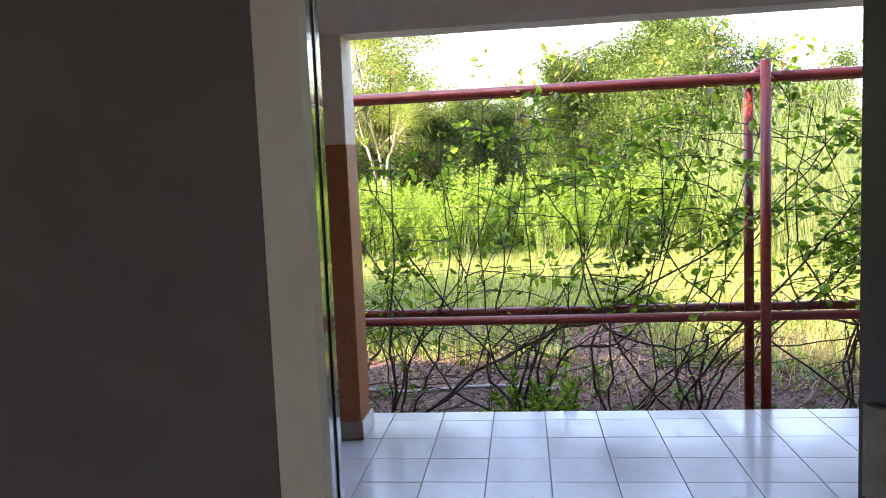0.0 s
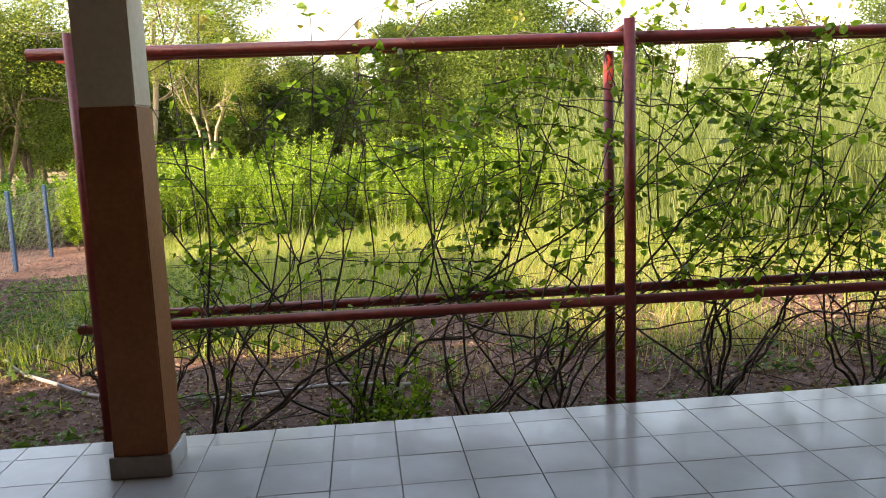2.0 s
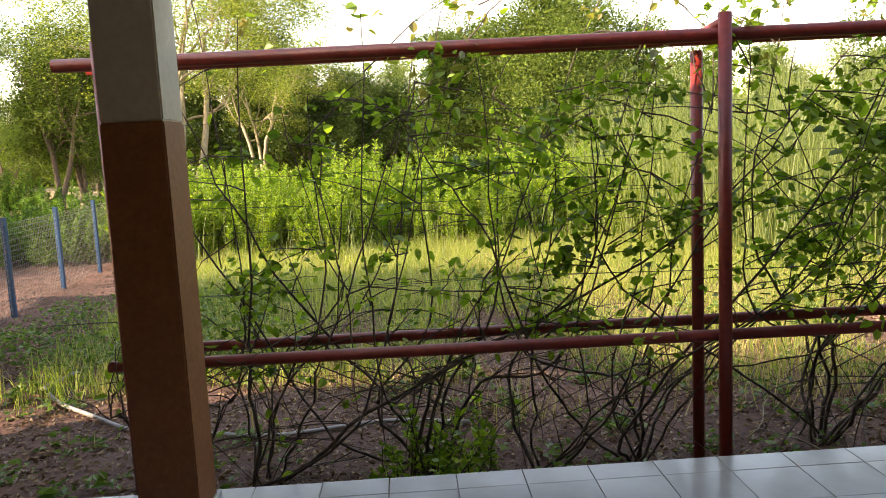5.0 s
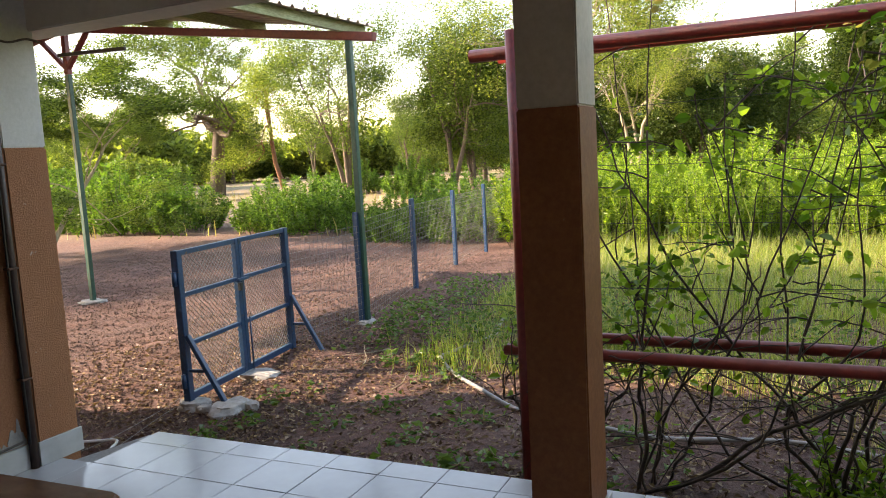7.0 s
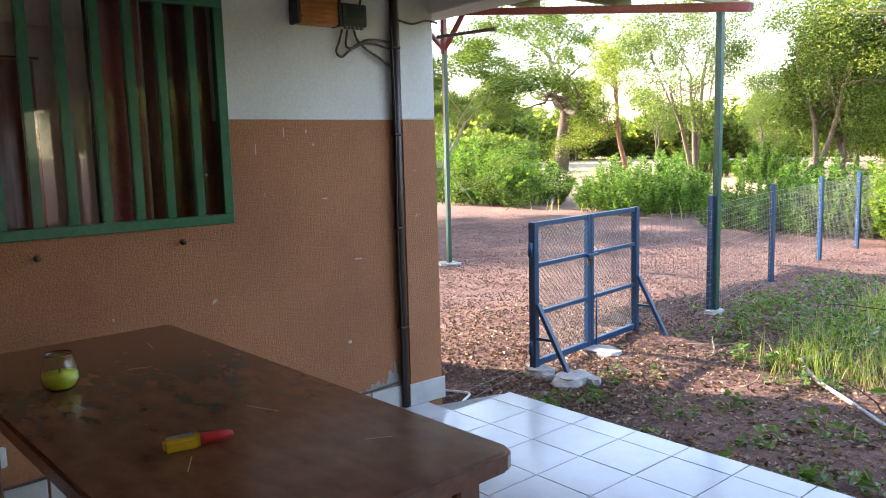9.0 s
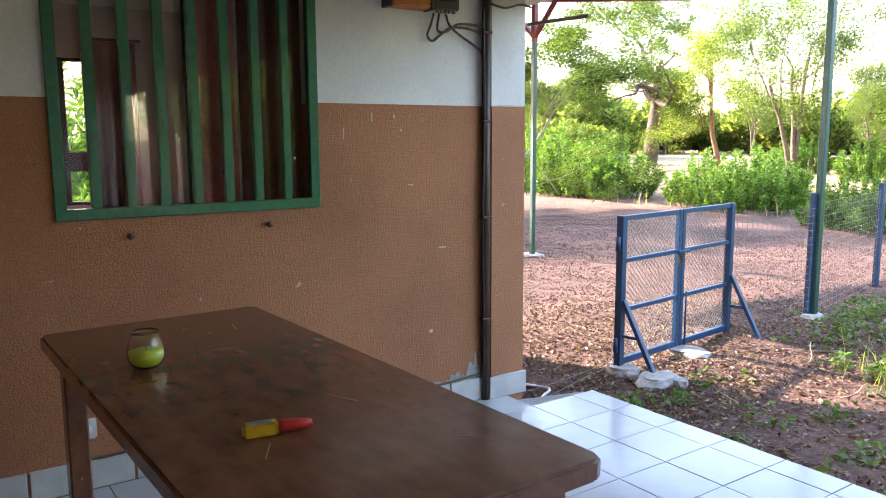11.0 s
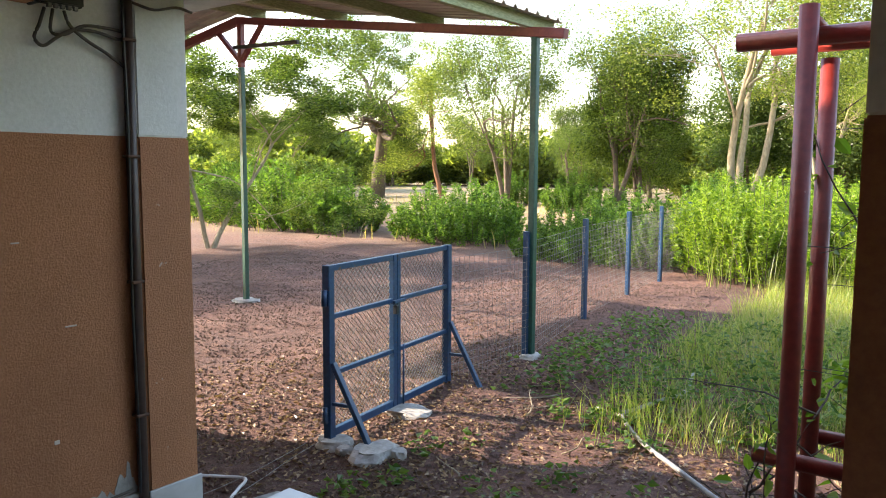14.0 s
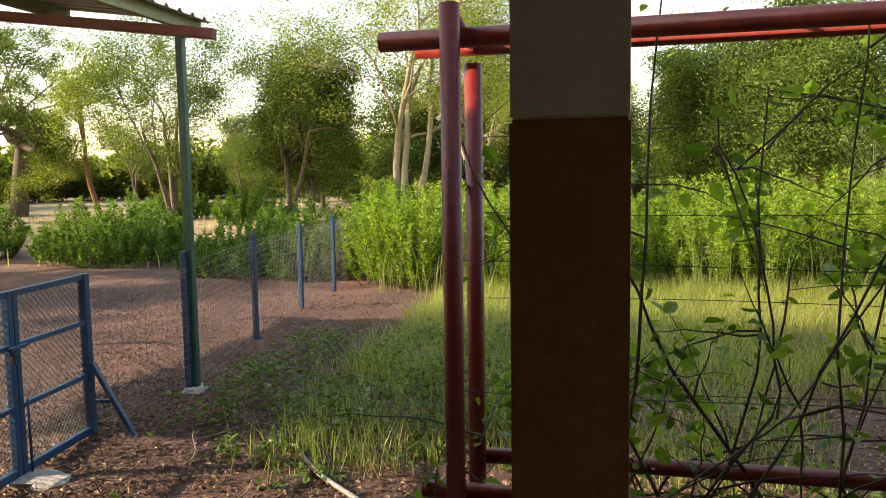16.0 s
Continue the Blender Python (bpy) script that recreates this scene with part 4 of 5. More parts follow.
def build_canopy():
    c = thing("canopy", "open yard canopy with corrugated metal roof on steel posts", "canopy")
    for x, y, top in ((-4.435, 8.01, 2.63), (-8.89, 8.30, 2.72)):
        part("post", bar((x, y, GZ - 0.1), (x, y, top), 0.062, 0.062, 0.005), POST_GREEN, c, "dark green steel post")
    part("post_head", bar((-8.89, 8.30, 2.72), (-8.89, 8.30, 3.27), 0.07, 0.07, 0.004), RED_DARK, c, "dark red post head")
    part("post_sleeve", bar((-4.47, 7.985, GZ - 0.1), (-4.47, 7.985, 0.90), 0.06, 0.06, 0.004), BLUE_PAINT, c, "blue steel fence post")
    part("beam", bar((-4.12, 7.99, 2.625), (-8.93, 8.305, 3.30), 0.08, 0.085, 0.005), RED_DARK, c, "dark red steel beam")
    part("beam", bar((-8.93, 8.305, 3.30), (-12.0, 8.5, 2.87), 0.08, 0.10, 0.005), RED_DARK, c, "dark red steel beam")
    part("brace", bar((-8.89, 8.30, 2.78), (-8.45, 8.275, 3.20), 0.055, 0.055, 0.004), RED_DARK, c)
    part("brace", bar((-8.89, 8.30, 2.78), (-9.40, 8.34, 3.20), 0.055, 0.055, 0.004), RED_DARK, c)
    part("arm", bar((-9.0, 8.27, 2.97), (-7.75, 8.22, 2.92), 0.035, 0.045, 0.003), BLACK, c)

    def roof_z(x):
        return 2.80 + 0.142 * (-4.36 - x) if x > -8.9 else 2.80 + 0.142 * 4.54 + 0.142 * (x + 8.9)
    for x in (-4.50, -5.78, -7.15, -8.55, -10.2, -11.5):
        part("purlin", bar((x, 4.0, roof_z(x) - 0.055), (x, 8.40, roof_z(x) - 0.055), 0.06, 0.10, 0.004), TIMBER, c, "pale weathered timber purlin")
    # corrugated sheet, ridges across the purlins
    ys = np.arange(3.94, 8.47, 0.0225)
    xs = np.array([-11.7, -8.9, -6.6, -4.36])
    prof = np.where((np.round((ys - 3.94) / 0.0225).astype(int) % 8) < 2, 0.028, 0.0)
    X, Y = np.meshgrid(xs, ys, indexing="ij")
    Z = np.array([roof_z(x) for x in xs])[:, None] + prof[None, :]
    n = len(ys)
    v = np.stack([X, Y, Z], -1).reshape(-1, 3)
    i, j = np.meshgrid(np.arange(len(xs) - 1), np.arange(n - 1), indexing="ij")
    f = np.stack([i * n + j, (i + 1) * n + j, (i + 1) * n + j + 1, i * n + j + 1], -1).reshape(-1, 4)
    ob = child("roof_sheet", quads_mesh("roof_sheet", v, f, TIN), c, "grey corrugated metal sheet")
    sol = ob.modifiers.new("thickness", 'SOLIDIFY')
    sol.thickness = 0.003


build_canopy()


def build_fence():
    f = thing("fence", "low blue-posted wire mesh fence beside the yard", "fence")
    line = [(-4.435, 8.01), (-4.94, 10.06), (-5.21, 11.88), (-5.455, 13.66), (-5.7, 15.6)]
    for x, y in line[1:]:
        part("post", bar((x, y, GZ - 0.1), (x, y, 0.895), 0.055, 0.055, 0.004), BLUE_PAINT, f)
    for (xa, ya), (xb, yb) in zip(line, line[1:]):
        child("mesh_panel", tube_mesh("mesh_panel", wire_grid((xa, ya, GZ + 0.03), (xb - xa, yb - ya, 0), (0, 0, 1.05), 30, 16, 0.0018, False), STEEL, 4), f, "square wire mesh")
    child("mesh_panel", tube_mesh("mesh_panel", wire_grid((-4.47, 6.80, GZ + 0.03), (0.03, 1.2, 0), (0, 0, 1.0), 18, 15, 0.0015, False), STEEL, 4), f, "square wire mesh")


build_fence()


def build_hose():
    h = thing("hose", "grey garden hose lying kinked on the soil", "hose")
    pts = smooth_line([(-2.96, 8.15), (-2.88, 7.85), (-2.81, 7.56), (-2.91, 7.2), (-3.015, 6.86)], 8)
    pts2 = smooth_line([(-3.015, 6.86), (-2.84, 6.63), (-2.52, 6.29), (-2.1, 5.97), (-1.85, 5.83), (-1.39, 5.68), (-0.9, 5.60), (-0.3, 5.75), (0.2, 5.70)], 10)
    p = np.concatenate([pts, pts2[1:]])
    z = ground_z(p[:, 0], p[:, 1]) + 0.028 + 0.07 * np.clip((p[:, 1] - 7.0) / 0.8, 0, 1)
    child("tube", tube_mesh("tube", [(np.column_stack([p, z]), 0.0145)], HOSE, 8, True), h)


build_hose()


def build_corner_litter():
    c = thing("loose_cable", "short pale cable end lying on soil by the wall", "cable")
    p = smooth_line([(-4.50, 4.44), (-4.40, 4.53), (-4.27, 4.62), (-4.20, 4.52), (-4.15, 4.44), (-4.11, 4.40)], 6)
    z = ground_z(p[:, 0], p[:, 1]) + 0.022
    child("sheath", tube_mesh("sheath", [(np.column_stack([p, z]), 0.009)], WHITE_PLASTIC, 8, True), c)
    w = thing("slack_wires", "slack thin fence wires between the wall and gate", "wire")
    for k, (za, zb) in enumerate(((-0.20, -0.22), (-0.13, -0.17))):
        q = smooth_line([(-3.95 - 0.02 * k, 3.92, za), (-4.05 - 0.03 * k, 4.4, (za + zb) / 2 - 0.03), (-4.16, 4.9, (za + zb) / 2 - 0.02 * (k % 2)), (-4.26, 5.24, zb)], 6)
        child("strand", tube_mesh("strand", [(q, 0.0015)], STEEL, 5, True), w)
    rng = np.random.default_rng(12)
    for k in range(26):
        x, y, a = rng.uniform(-4.1, 3.4), rng.uniform(4.7, 7.2), rng.uniform(0, 6.28)
        n = rng.uniform(0.15, 0.45)
        q = np.array([(x + n * t * math.cos(a) + 0.03 * math.sin(5 * t), y + n * t * math.sin(a), 0) for t in np.linspace(0, 1, 6)])
        q[:, 2] = ground_z(q[:, 0], q[:, 1]) + 0.022 + 0.05 * np.linspace(0, 1, 6) * (k % 3)
        ob = new("dry_stick", tube_mesh("dry_stick", [(q, np.linspace(0.006, 0.0025, 6))], BARK_PALE, 5, True))
        tagged(ob, "thin dry pale stick lying on the soil", "stick", group="dry sticks on the soil")


build_corner_litter()


# ---- plants ----
def join(parts):
    vs, fs, base = [], [], 0
    for v, f in parts:
        vs.append(v)
        fs.append(f + base)
        base += len(v)
    return np.concatenate(vs), np.concatenate(fs)


def grow(rng, start, direction, length, radius, level, levels, spread, lines, tips, wander=0.25, lift=0.05, kids=(3, 5)):
    """A limb with its twigs; lines take the stems, tips the leafing ends."""
    n = 6 if level < 2 else 4
    p, d = np.array(start, dtype=float), np.array(direction, dtype=float)
    pts, rad = [p.copy()], [radius]
    for i in range(n):
        d = d + rng.normal(0, wander, 3) * (0.5 if level == 0 else 1)
        d[2] += lift
        d /= np.linalg.norm(d)
        p = p + d * length / n
        pts.append(p.copy())
        rad.append(radius * (1 - 0.55 * (i + 1) / n))
    lines.append((pts, rad))
    if level >= levels:
        tips.extend(pts[2:])
        return
    for k in range(rng.integers(kids[0], kids[1] + 1)):
        at = rng.uniform(0.45, 1.0) if level else rng.uniform(0.55, 1.0)
        q = pts[min(n, int(at * n) + (1 if k == 0 else 0))]
        nd = d + rng.normal(0, spread, 3) * np.array([1, 1, 0.55])
        nd[2] = nd[2] * 0.5 + 0.12
        nd /= np.linalg.norm(nd)
        grow(rng, q, nd, length * rng.uniform(0.55, 0.85), rad[-1] * 0.8, level + 1, levels, spread, lines, tips, wander, lift, kids)


def build_tree(label, seed, height, trunk, material, bark, n_leaves, size, levels=4, spread=0.75, cluster=0.4, flat=0.4, lean=(0, 0), stems=1, squash=1.0, kids=(3, 4), wide=1.25, girth=0.027, fill=0.75):
    rng = np.random.default_rng(seed)
    lines, tips = [], []
    for s in range(stems):
        d0 = np.array([lean[0] + (rng.normal(0, 0.3) if stems > 1 else 0), lean[1] + (rng.normal(0, 0.3) if stems > 1 else 0), 1.0])
        grow(rng, (rng.normal(0, 0.1) * (stems > 1), rng.normal(0, 0.1) * (stems > 1), -0.1), d0 / np.linalg.norm(d0), height * trunk, height * girth / math.sqrt(stems), 0, levels, spread, lines, tips, kids=kids)
    tips = np.array(tips)
    top = np.percentile(tips[:, 2], 98)
    k = height / top
    lines = [(np.array(p) * np.array([wide, wide, k]), np.array(r)) for p, r in lines if r[0] > 0.004]
    tips = tips * np.array([wide, wide, k])
    t = thing("tree", label, "tree")
    child("trunk", tube_mesh("trunk", lines, bark, 6), t)
    # leaves gather in flat sprays of uneven fullness with gaps between them
    sprays = tips[rng.permutation(len(tips))[:max(60, int(len(tips) * fill))]]
    full = rng.gamma(2.2, 1.0, len(sprays))
    idx = rng.choice(len(sprays), n_leaves, p=full / full.sum())
    pts = sprays[idx] + rng.normal(0, cluster * 1.05, (n_leaves, 3)) * np.array([1, 1, 0.65 * squash])
    v, f = leaves(pts, size, rng, aspect=0.5, droop=0.1, flat=flat)
    child("crown", quads_mesh("crown", v, f, material), t)
    return t


def place(ob, x, y, rz=0.0, s=1.0):
    ob.matrix_world = pose(x, y, float(ground_z(np.array(x), np.array(y))), 0, 0, rz) @ Matrix.Diagonal((s, s, s, 1))


def again(ob, x, y, rz, s, label=""):
    c = copy_thing(ob, pose(0, 0, 0))
    place(c, x, y, rz, s)
    if label:
        c["label"] = label
    return c


def from_eye(t_yaw, px, d, ex=-0.92, ey=2.02):
    a = radians(t_yaw) - math.atan((px - 784) / 1368)
    return ex - d * math.sin(a), ey + d * math.cos(a)


def build_trees():
    big = build_tree("old spreading acacia tree with grey trunk and light crown", 11, 10.0, 0.36, LEAF_TREE, BARK, 42000, 0.11, levels=4, spread=1.0, cluster=0.24, flat=0.5, wide=1.35, girth=0.055, fill=0.5)
    place(big, *from_eye(31.7, 529, 46), 40)
    near = build_tree("slender pale-barked acacia with feathery dark green crown", 5, 5.4, 0.36, LEAF_TREE, BARK_PALE, 85000, 0.065, levels=4, spread=1.05, cluster=0.17, fill=0.9, squash=0.6, wide=1.5, girth=0.016, stems=2, lean=(0.15, 0.1), flat=0.75)
    place(near, -14.7, 11.9, 0)
    red = build_tree("thin red-barked tree with yellow-green crown", 8, 8.2, 0.42, LEAF_YELLOW, BARK_RED, 28000, 0.11, levels=4, spread=0.85, girth=0.018, cluster=0.28, lean=(-0.2, 0.1))
    place(red, *from_eye(31.7, 650, 42), 0)
    airy = build_tree("tall many-stemmed acacia with pale branches and thin crown", 21, 10.5, 0.30, LEAF_YELLOW, BARK_PALE, 55000, 0.085, levels=4, spread=0.75, girth=0.022, cluster=0.26, stems=3, flat=0.6)
    place(airy, *from_eye(31.7, 1160, 30), 0, 1.2)
    dense = build_tree("dense dark green broad-leaved tree beyond the yard", 33, 7.0, 0.2, LEAF_TREE, BARK, 52000, 0.13, levels=4, spread=1.0, cluster=0.34, stems=3, wide=1.4)
    place(dense, *from_eye(31.7, 990, 33), 0, 0.95)
    dark = build_tree("dark green far tree in the wood behind the garden", 45, 8.0, 0.18, LEAF_DARK, BARK, 26000, 0.21, levels=4, spread=1.0, cluster=0.42, stems=3, wide=1.5)
    place(dark, *from_eye(13.8, 880, 46), 0)
    thin = build_tree("small-leaved grey-green tree with thin open crown", 52, 7.6, 0.26, LEAF_TREE, BARK, 30000, 0.095, levels=4, spread=0.75, cluster=0.26, stems=3)
    place(thin, *from_eye(31.7, 765, 33), 0)
    # the wood around the garden: copies, each with its own turn and size
    rows = [(near, 31.7, 330, 40, 10, 1.1), (airy, 31.7, 80, 34, 200, 0.8), (dense, 31.7, 400, 62, 80, 1.0), (thin, 31.7, 700, 70, 50, 0.9),
            (thin, 31.7, 870, 52, 120, 0.6), (dark, 31.7, 1330, 44, 30, 0.95), (dense, 31.7, 560, 75, 140, 1.0), (thin, 31.7, 250, 75, 90, 0.95), (thin, 31.7, 100, 55, 20, 1.1),
            (dense, 31.7, 880, 60, 200, 0.9), (big, 31.7, 1000, 58, 220, 0.95),
            (dark, 13.8, 1040, 48, 130, 0.85), (dense, 13.8, 1220, 34, 230, 0.92), (dense, 13.8, 1440, 30, 100, 0.98), (dark, 13.8, 1330, 50, 60, 0.9), (airy, 13.8, 1100, 44, 100, 0.8)]
    for ob, yaw, px, d, rz, s in rows:
        again(ob, *from_eye(yaw, px, d), rz, s)
    # added out of view: first two shade the yard, others darken the pane's reflection
    for ob, x, y, rz, s in ((near, -18.6, 5.4, 60, 1.15), (thin, -20.5, 6.9, 30, 0.8), (dense, 17, 8, 15, 0.9), (dark, 21, 12.5, 70, 0.8), (dense, 18, 17, 200, 0.9), (thin, 15, 12, 110, 0.8), (dark, 20, 4, 260, 0.7)):
        again(ob, x, y, rz, s)
    rows = [(dark, 300, 48, 10, 0.9), (airy, 420, 42, 60, 0.9), (dark, 520, 44, 160, 0.75), (dark, 640, 46, 250, 0.75), (dense, 900, 34, 20, 1.15), (dense, 780, 37, 120, 1.0), (dense, 1040, 38, 290, 1.0),
            (dark, 1150, 50, 40, 0.9), (dense, 1300, 48, 190, 0.9), (dark, 1480, 52, 300, 0.9), (dense, 1620, 42, 240, 1.0), (thin, 60, 34, 60, 1.0), (dense, 120, 44, 330, 0.9)]
    for ob, px, d, rz, s in rows:
        again(ob, *from_eye(-3.0, px, d, 0.095, 0.41), rz, s)


build_trees()


def build_shrub_mesh(seed, n_stems, height, width, per, size, material, narrow=0.22, mound=0.0, name="shrub", label="", category="shrub"):
    rng = np.random.default_rng(seed)
    lines, pts, dirs = [], [], []
    for s in range(n_stems):
        a, r = rng.uniform(0, 2 * math.pi), width * math.sqrt(rng.uniform(0, 1))
        foot = 0.55 + 0.33 * mound
        b = np.array([r * foot * math.cos(a), r * foot * math.sin(a), -0.03])
        h = height * rng.uniform(0.62, 1.05) * (1 - (0.25 + 0.42 * mound) * (r / width) ** 2)
        tip = b + np.array([r * (0.5 - 0.28 * mound) * math.cos(a) + rng.normal(0, 0.07), r * (0.5 - 0.28 * mound) * math.sin(a) + rng.normal(0, 0.07), h])
        mid = (b + tip) / 2 + np.array([rng.normal(0, 0.05), rng.normal(0, 0.05), 0])
        line = smooth_line([b, mid, tip], 4)
        lines.append((line, np.linspace(0.008, 0.002, len(line))))
        t = rng.uniform(0.06, 1.0, per) ** 0.75
        q = b + (tip - b) * t[:, None] + (mid - (b + tip) / 2) * (1 - np.abs(2 * t - 1))[:, None]
        pts.append(q)
        az = rng.uniform(0, 2 * math.pi, per)
        dirs.append(np.stack([np.cos(az), np.sin(az), rng.uniform(0.15, 0.9, per)], 1))
    ob = thing(name, label, category)
    child("branchwork", tube_mesh("branchwork", lines, TWIG, 4), ob)
    v, f = leaves(np.concatenate(pts), size, rng, aspect=narrow, direction=np.concatenate(dirs) * 1.1, fold=0.05)
    child("foliage", quads_mesh("foliage", v, f, material), ob)
    return ob


def build_shrubs():
    rng = np.random.default_rng(77)
    kinds = [build_shrub_mesh(60 + k, 62, 1.8, 0.78, 150, 0.095, LEAF_HEDGE, narrow=0.21, mound=0.4, label="tall bright yellow-green feathery shrub in the garden hedge") for k in range(3)]
    first = True
    spots = []
    for row, y in enumerate((14.3, 15.3, 16.4, 17.6)):
        for x in np.arange(-4.9 - 0.25 * row, 11, 1.0):
            spots.append((x + rng.uniform(-0.3, 0.3), y + 0.02 * x + rng.uniform(-0.3, 0.3)))
    for i, (x, y) in enumerate(spots):
        s = rng.uniform(0.85, 1.08) * (0.9 if y < 15 else 1.03)
        if i < 3:
            place(kinds[i], x, y, rng.uniform(0, 360), s)
            kinds[i]["group"] = "garden hedge shrubs"
        else:
            again(kinds[i % 3], x, y, rng.uniform(0, 360), s)
    bush = [build_shrub_mesh(90 + k, 110, 1.5, 1.2, 150, 0.105, LEAF_BUSH, narrow=0.26, mound=1.0, label="rounded green bush at the edge of the gravel yard", name="bush", category="bush") for k in range(2)]
    rows = [(-16.2, 17.0, 1.25), (-18.0, 17.2, 1.45), (-20.2, 17.8, 1.45), (-22.5, 18.5, 1.4), (-24.8, 20, 1.4), (-12.6, 17.0, 0.95), (-11.3, 16.6, 1.0), (-11.9, 18.0, 1.0),
            (-8.2, 15.3, 0.72), (-7.2, 15.1, 0.8), (-6.3, 15.3, 0.85), (-7.6, 17.2, 0.95), (-5.9, 17.4, 1.1), (-27, 23, 1.4), (-15.5, 30, 1.2), (-9.5, 30, 1.2), (-21, 34, 1.2), (-10.6, 1.6, 1.5), (-11.0, 3.0, 1.5), (-12.5, 2.2, 2.0)]
    for i, (x, y, s) in enumerate(rows):
        if i < 2:
            place(bush[i], x, y, 40 * i, s)
            bush[i]["group"] = "bushes round the yard"
        else:
            again(bush[i % 2], x, y, rng.uniform(0, 360), s)


build_shrubs()


def build_thicket():
    """Low scrub that closes the view under the far trees."""
    rng = np.random.default_rng(81)
    sc = build_shrub_mesh(95, 120, 2.2, 1.9, 75, 0.26, LEAF_YELLOW, narrow=0.4, label="grey-green scrub thicket under the far trees", name="scrub", category="scrub")
    sc["group"] = "scrub under the far trees"
    n = 0
    for ring, step in ((50, 2.6), (64, 2.6), (80, 2.6)):
        for deg in np.arange(-38, 72, step * 50 / ring):
            r = ring + rng.uniform(-4, 4)
            if 20 < deg < 47 and ring < 80:
                continue
            a = radians(deg + rng.uniform(-1, 1))
            x, y, s = -0.9 - r * math.sin(a), 2 + r * math.cos(a), (rng.uniform(0.8, 1.5) if ring == 50 else rng.uniform(1.8, 2.62))
            if n == 0:
                place(sc, x, y, 0, s)
            else:
                again(sc, x, y, rng.uniform(0, 360), s)
            n += 1


build_thicket()


def build_reeds():
    rng = np.random.default_rng(15)
    n = 11000
    x = rng.uniform(2.6, 13, n)
    y = rng.uniform(10.5, 15.5, n)
    keep = x > 2.4 + 0.35 * (15.5 - y)
    x, y = x[keep], y[keep]
    p = np.column_stack([x, y, ground_z(x, y)])
    v, f = blades(p, 2.6, 0.013, rng, 0.6)
    ob = new("reeds", quads_mesh("reeds", v, f, REED))
    tagged(ob, "tall pale green reeds standing behind the vine trellis", "reeds", kind="stuff")


build_reeds()


def build_grass():
    rng = np.random.default_rng(16)

    def scatter(n, x0, x1, y0, y1, keep):
        x, y = rng.uniform(x0, x1, n), rng.uniform(y0, y1, n)
        d = np.array([noise.noise((a * 0.9, b * 0.9, 4.0)) for a, b in zip(x, y)])
        k = keep(x, y, d)
        return np.column_stack([x[k], y[k], ground_z(x[k], y[k]) - 0.01])
    p = scatter(85000, -4.4, 10, 6.2, 14.6, lambda x, y, d: (x > -2.9 - 0.17 * (y - 6) + 0.4 * d - np.clip((9 - y) * 0.12, -0.9, 0.4)) & (d + (y - 8.2) * 0.22 > rng.uniform(-0.55, 0.35, len(x))))
    v, f = blades(p, 0.30, 0.0055, rng, 0.8)
    tagged(new("grass", quads_mesh("grass", v, f, GRASS)), "thin green and yellowing meadow grass beyond the trellis", "grass", kind="stuff")
    p = scatter(42000, -4.2, 10, 5.6, 14.4, lambda x, y, d: (x > -2.4 - 0.2 * (y - 6)) & (d > rng.uniform(-0.3, 0.7, len(x))))
    v, f = blades(p, 0.26, 0.006, rng, 0.8)
    tagged(new("dry_grass", quads_mesh("dry_grass", v, f, GRASS_DRY)), "dry straw-coloured grass among the green grass", "grass", kind="stuff")
    p = scatter(9000, -30, -4, 9, 45, lambda x, y, d: (d > rng.uniform(0.0, 0.5, len(x))) & (y > 15))
    v, f = blades(p, 0.45, 0.02, rng, 0.6)
    tagged(new("dry_grass", quads_mesh("dry_grass", v, f, GRASS_DRY)), "far tufts of dry yellow grass under the trees", "grass", kind="stuff")
    p = scatter(1300, -4.6, 10, 12.9, 14.4, lambda x, y, d: d > rng.uniform(-0.4, 0.5, len(x)))
    v, f = blades(p, 0.95, 0.010, rng, 0.35)
    tagged(new("stalks", quads_mesh("stalks", v, f, REED)), "pale thin upright stalks in front of the hedge", "stalks", kind="stuff")
    # leafy weeds low on the soil
    c = scatter(520, -4.2, 5, 4.6, 8.6, lambda x, y, d: (d > -0.15) & ((x > -3.9) | (y > 7.4)))
    c = np.concatenate([c, scatter(250, -4.2, -1.6, 6.9, 10.2, lambda x, y, d: x > -4.3 - 0.25 * (y - 8))])
    per = 14
    q = np.repeat(c, per, 0) + rng.normal(0, 0.055, (len(c) * per, 3)) * np.array([1, 1, 0.0])
    q[:, 2] += rng.uniform(0.02, 0.10, len(q)) + np.where(q[:, 1] > 7.0, rng.uniform(0, 0.18, len(q)), 0)
    v, f = leaves(q, 0.06, rng, aspect=0.6, flat=0.75)
    tagged(new("weeds", quads_mesh("weeds", v, f, LEAF_WEED)), "low broad-leaved green weeds on the soil", "weeds", kind="stuff")
    # fallen leaves
    c = scatter(42000, -6.5, 6, 4.45, 9.5, lambda x, y, d: rng.uniform(0, 1, len(x)) < np.clip(1.2 - 0.16 * np.maximum(y - 5.5, 0) - 0.25 * np.maximum(-3.2 - x, 0), 0.08, 1))
    c[:, 2] += 0.02
    v, f = leaves(c, 0.042, rng, aspect=0.55, flat=0.8)
    tagged(new("fallen_leaves", quads_mesh("fallen_leaves", v, f, LITTER)), "dry brown fallen leaves scattered on the soil", "leaves", kind="stuff")
    # gravel
    n = 46000
    x, y = -2.5 - 10.5 * rng.uniform(0, 1, n) ** 1.4, 4.2 + 9 * rng.uniform(0, 1, n) ** 1.3
    k = x < -3.2 - 0.12 * (y - 5)
    x, y = x[k], y[k]
    s = rng.uniform(0.005, 0.017, len(x))[:, None, None]
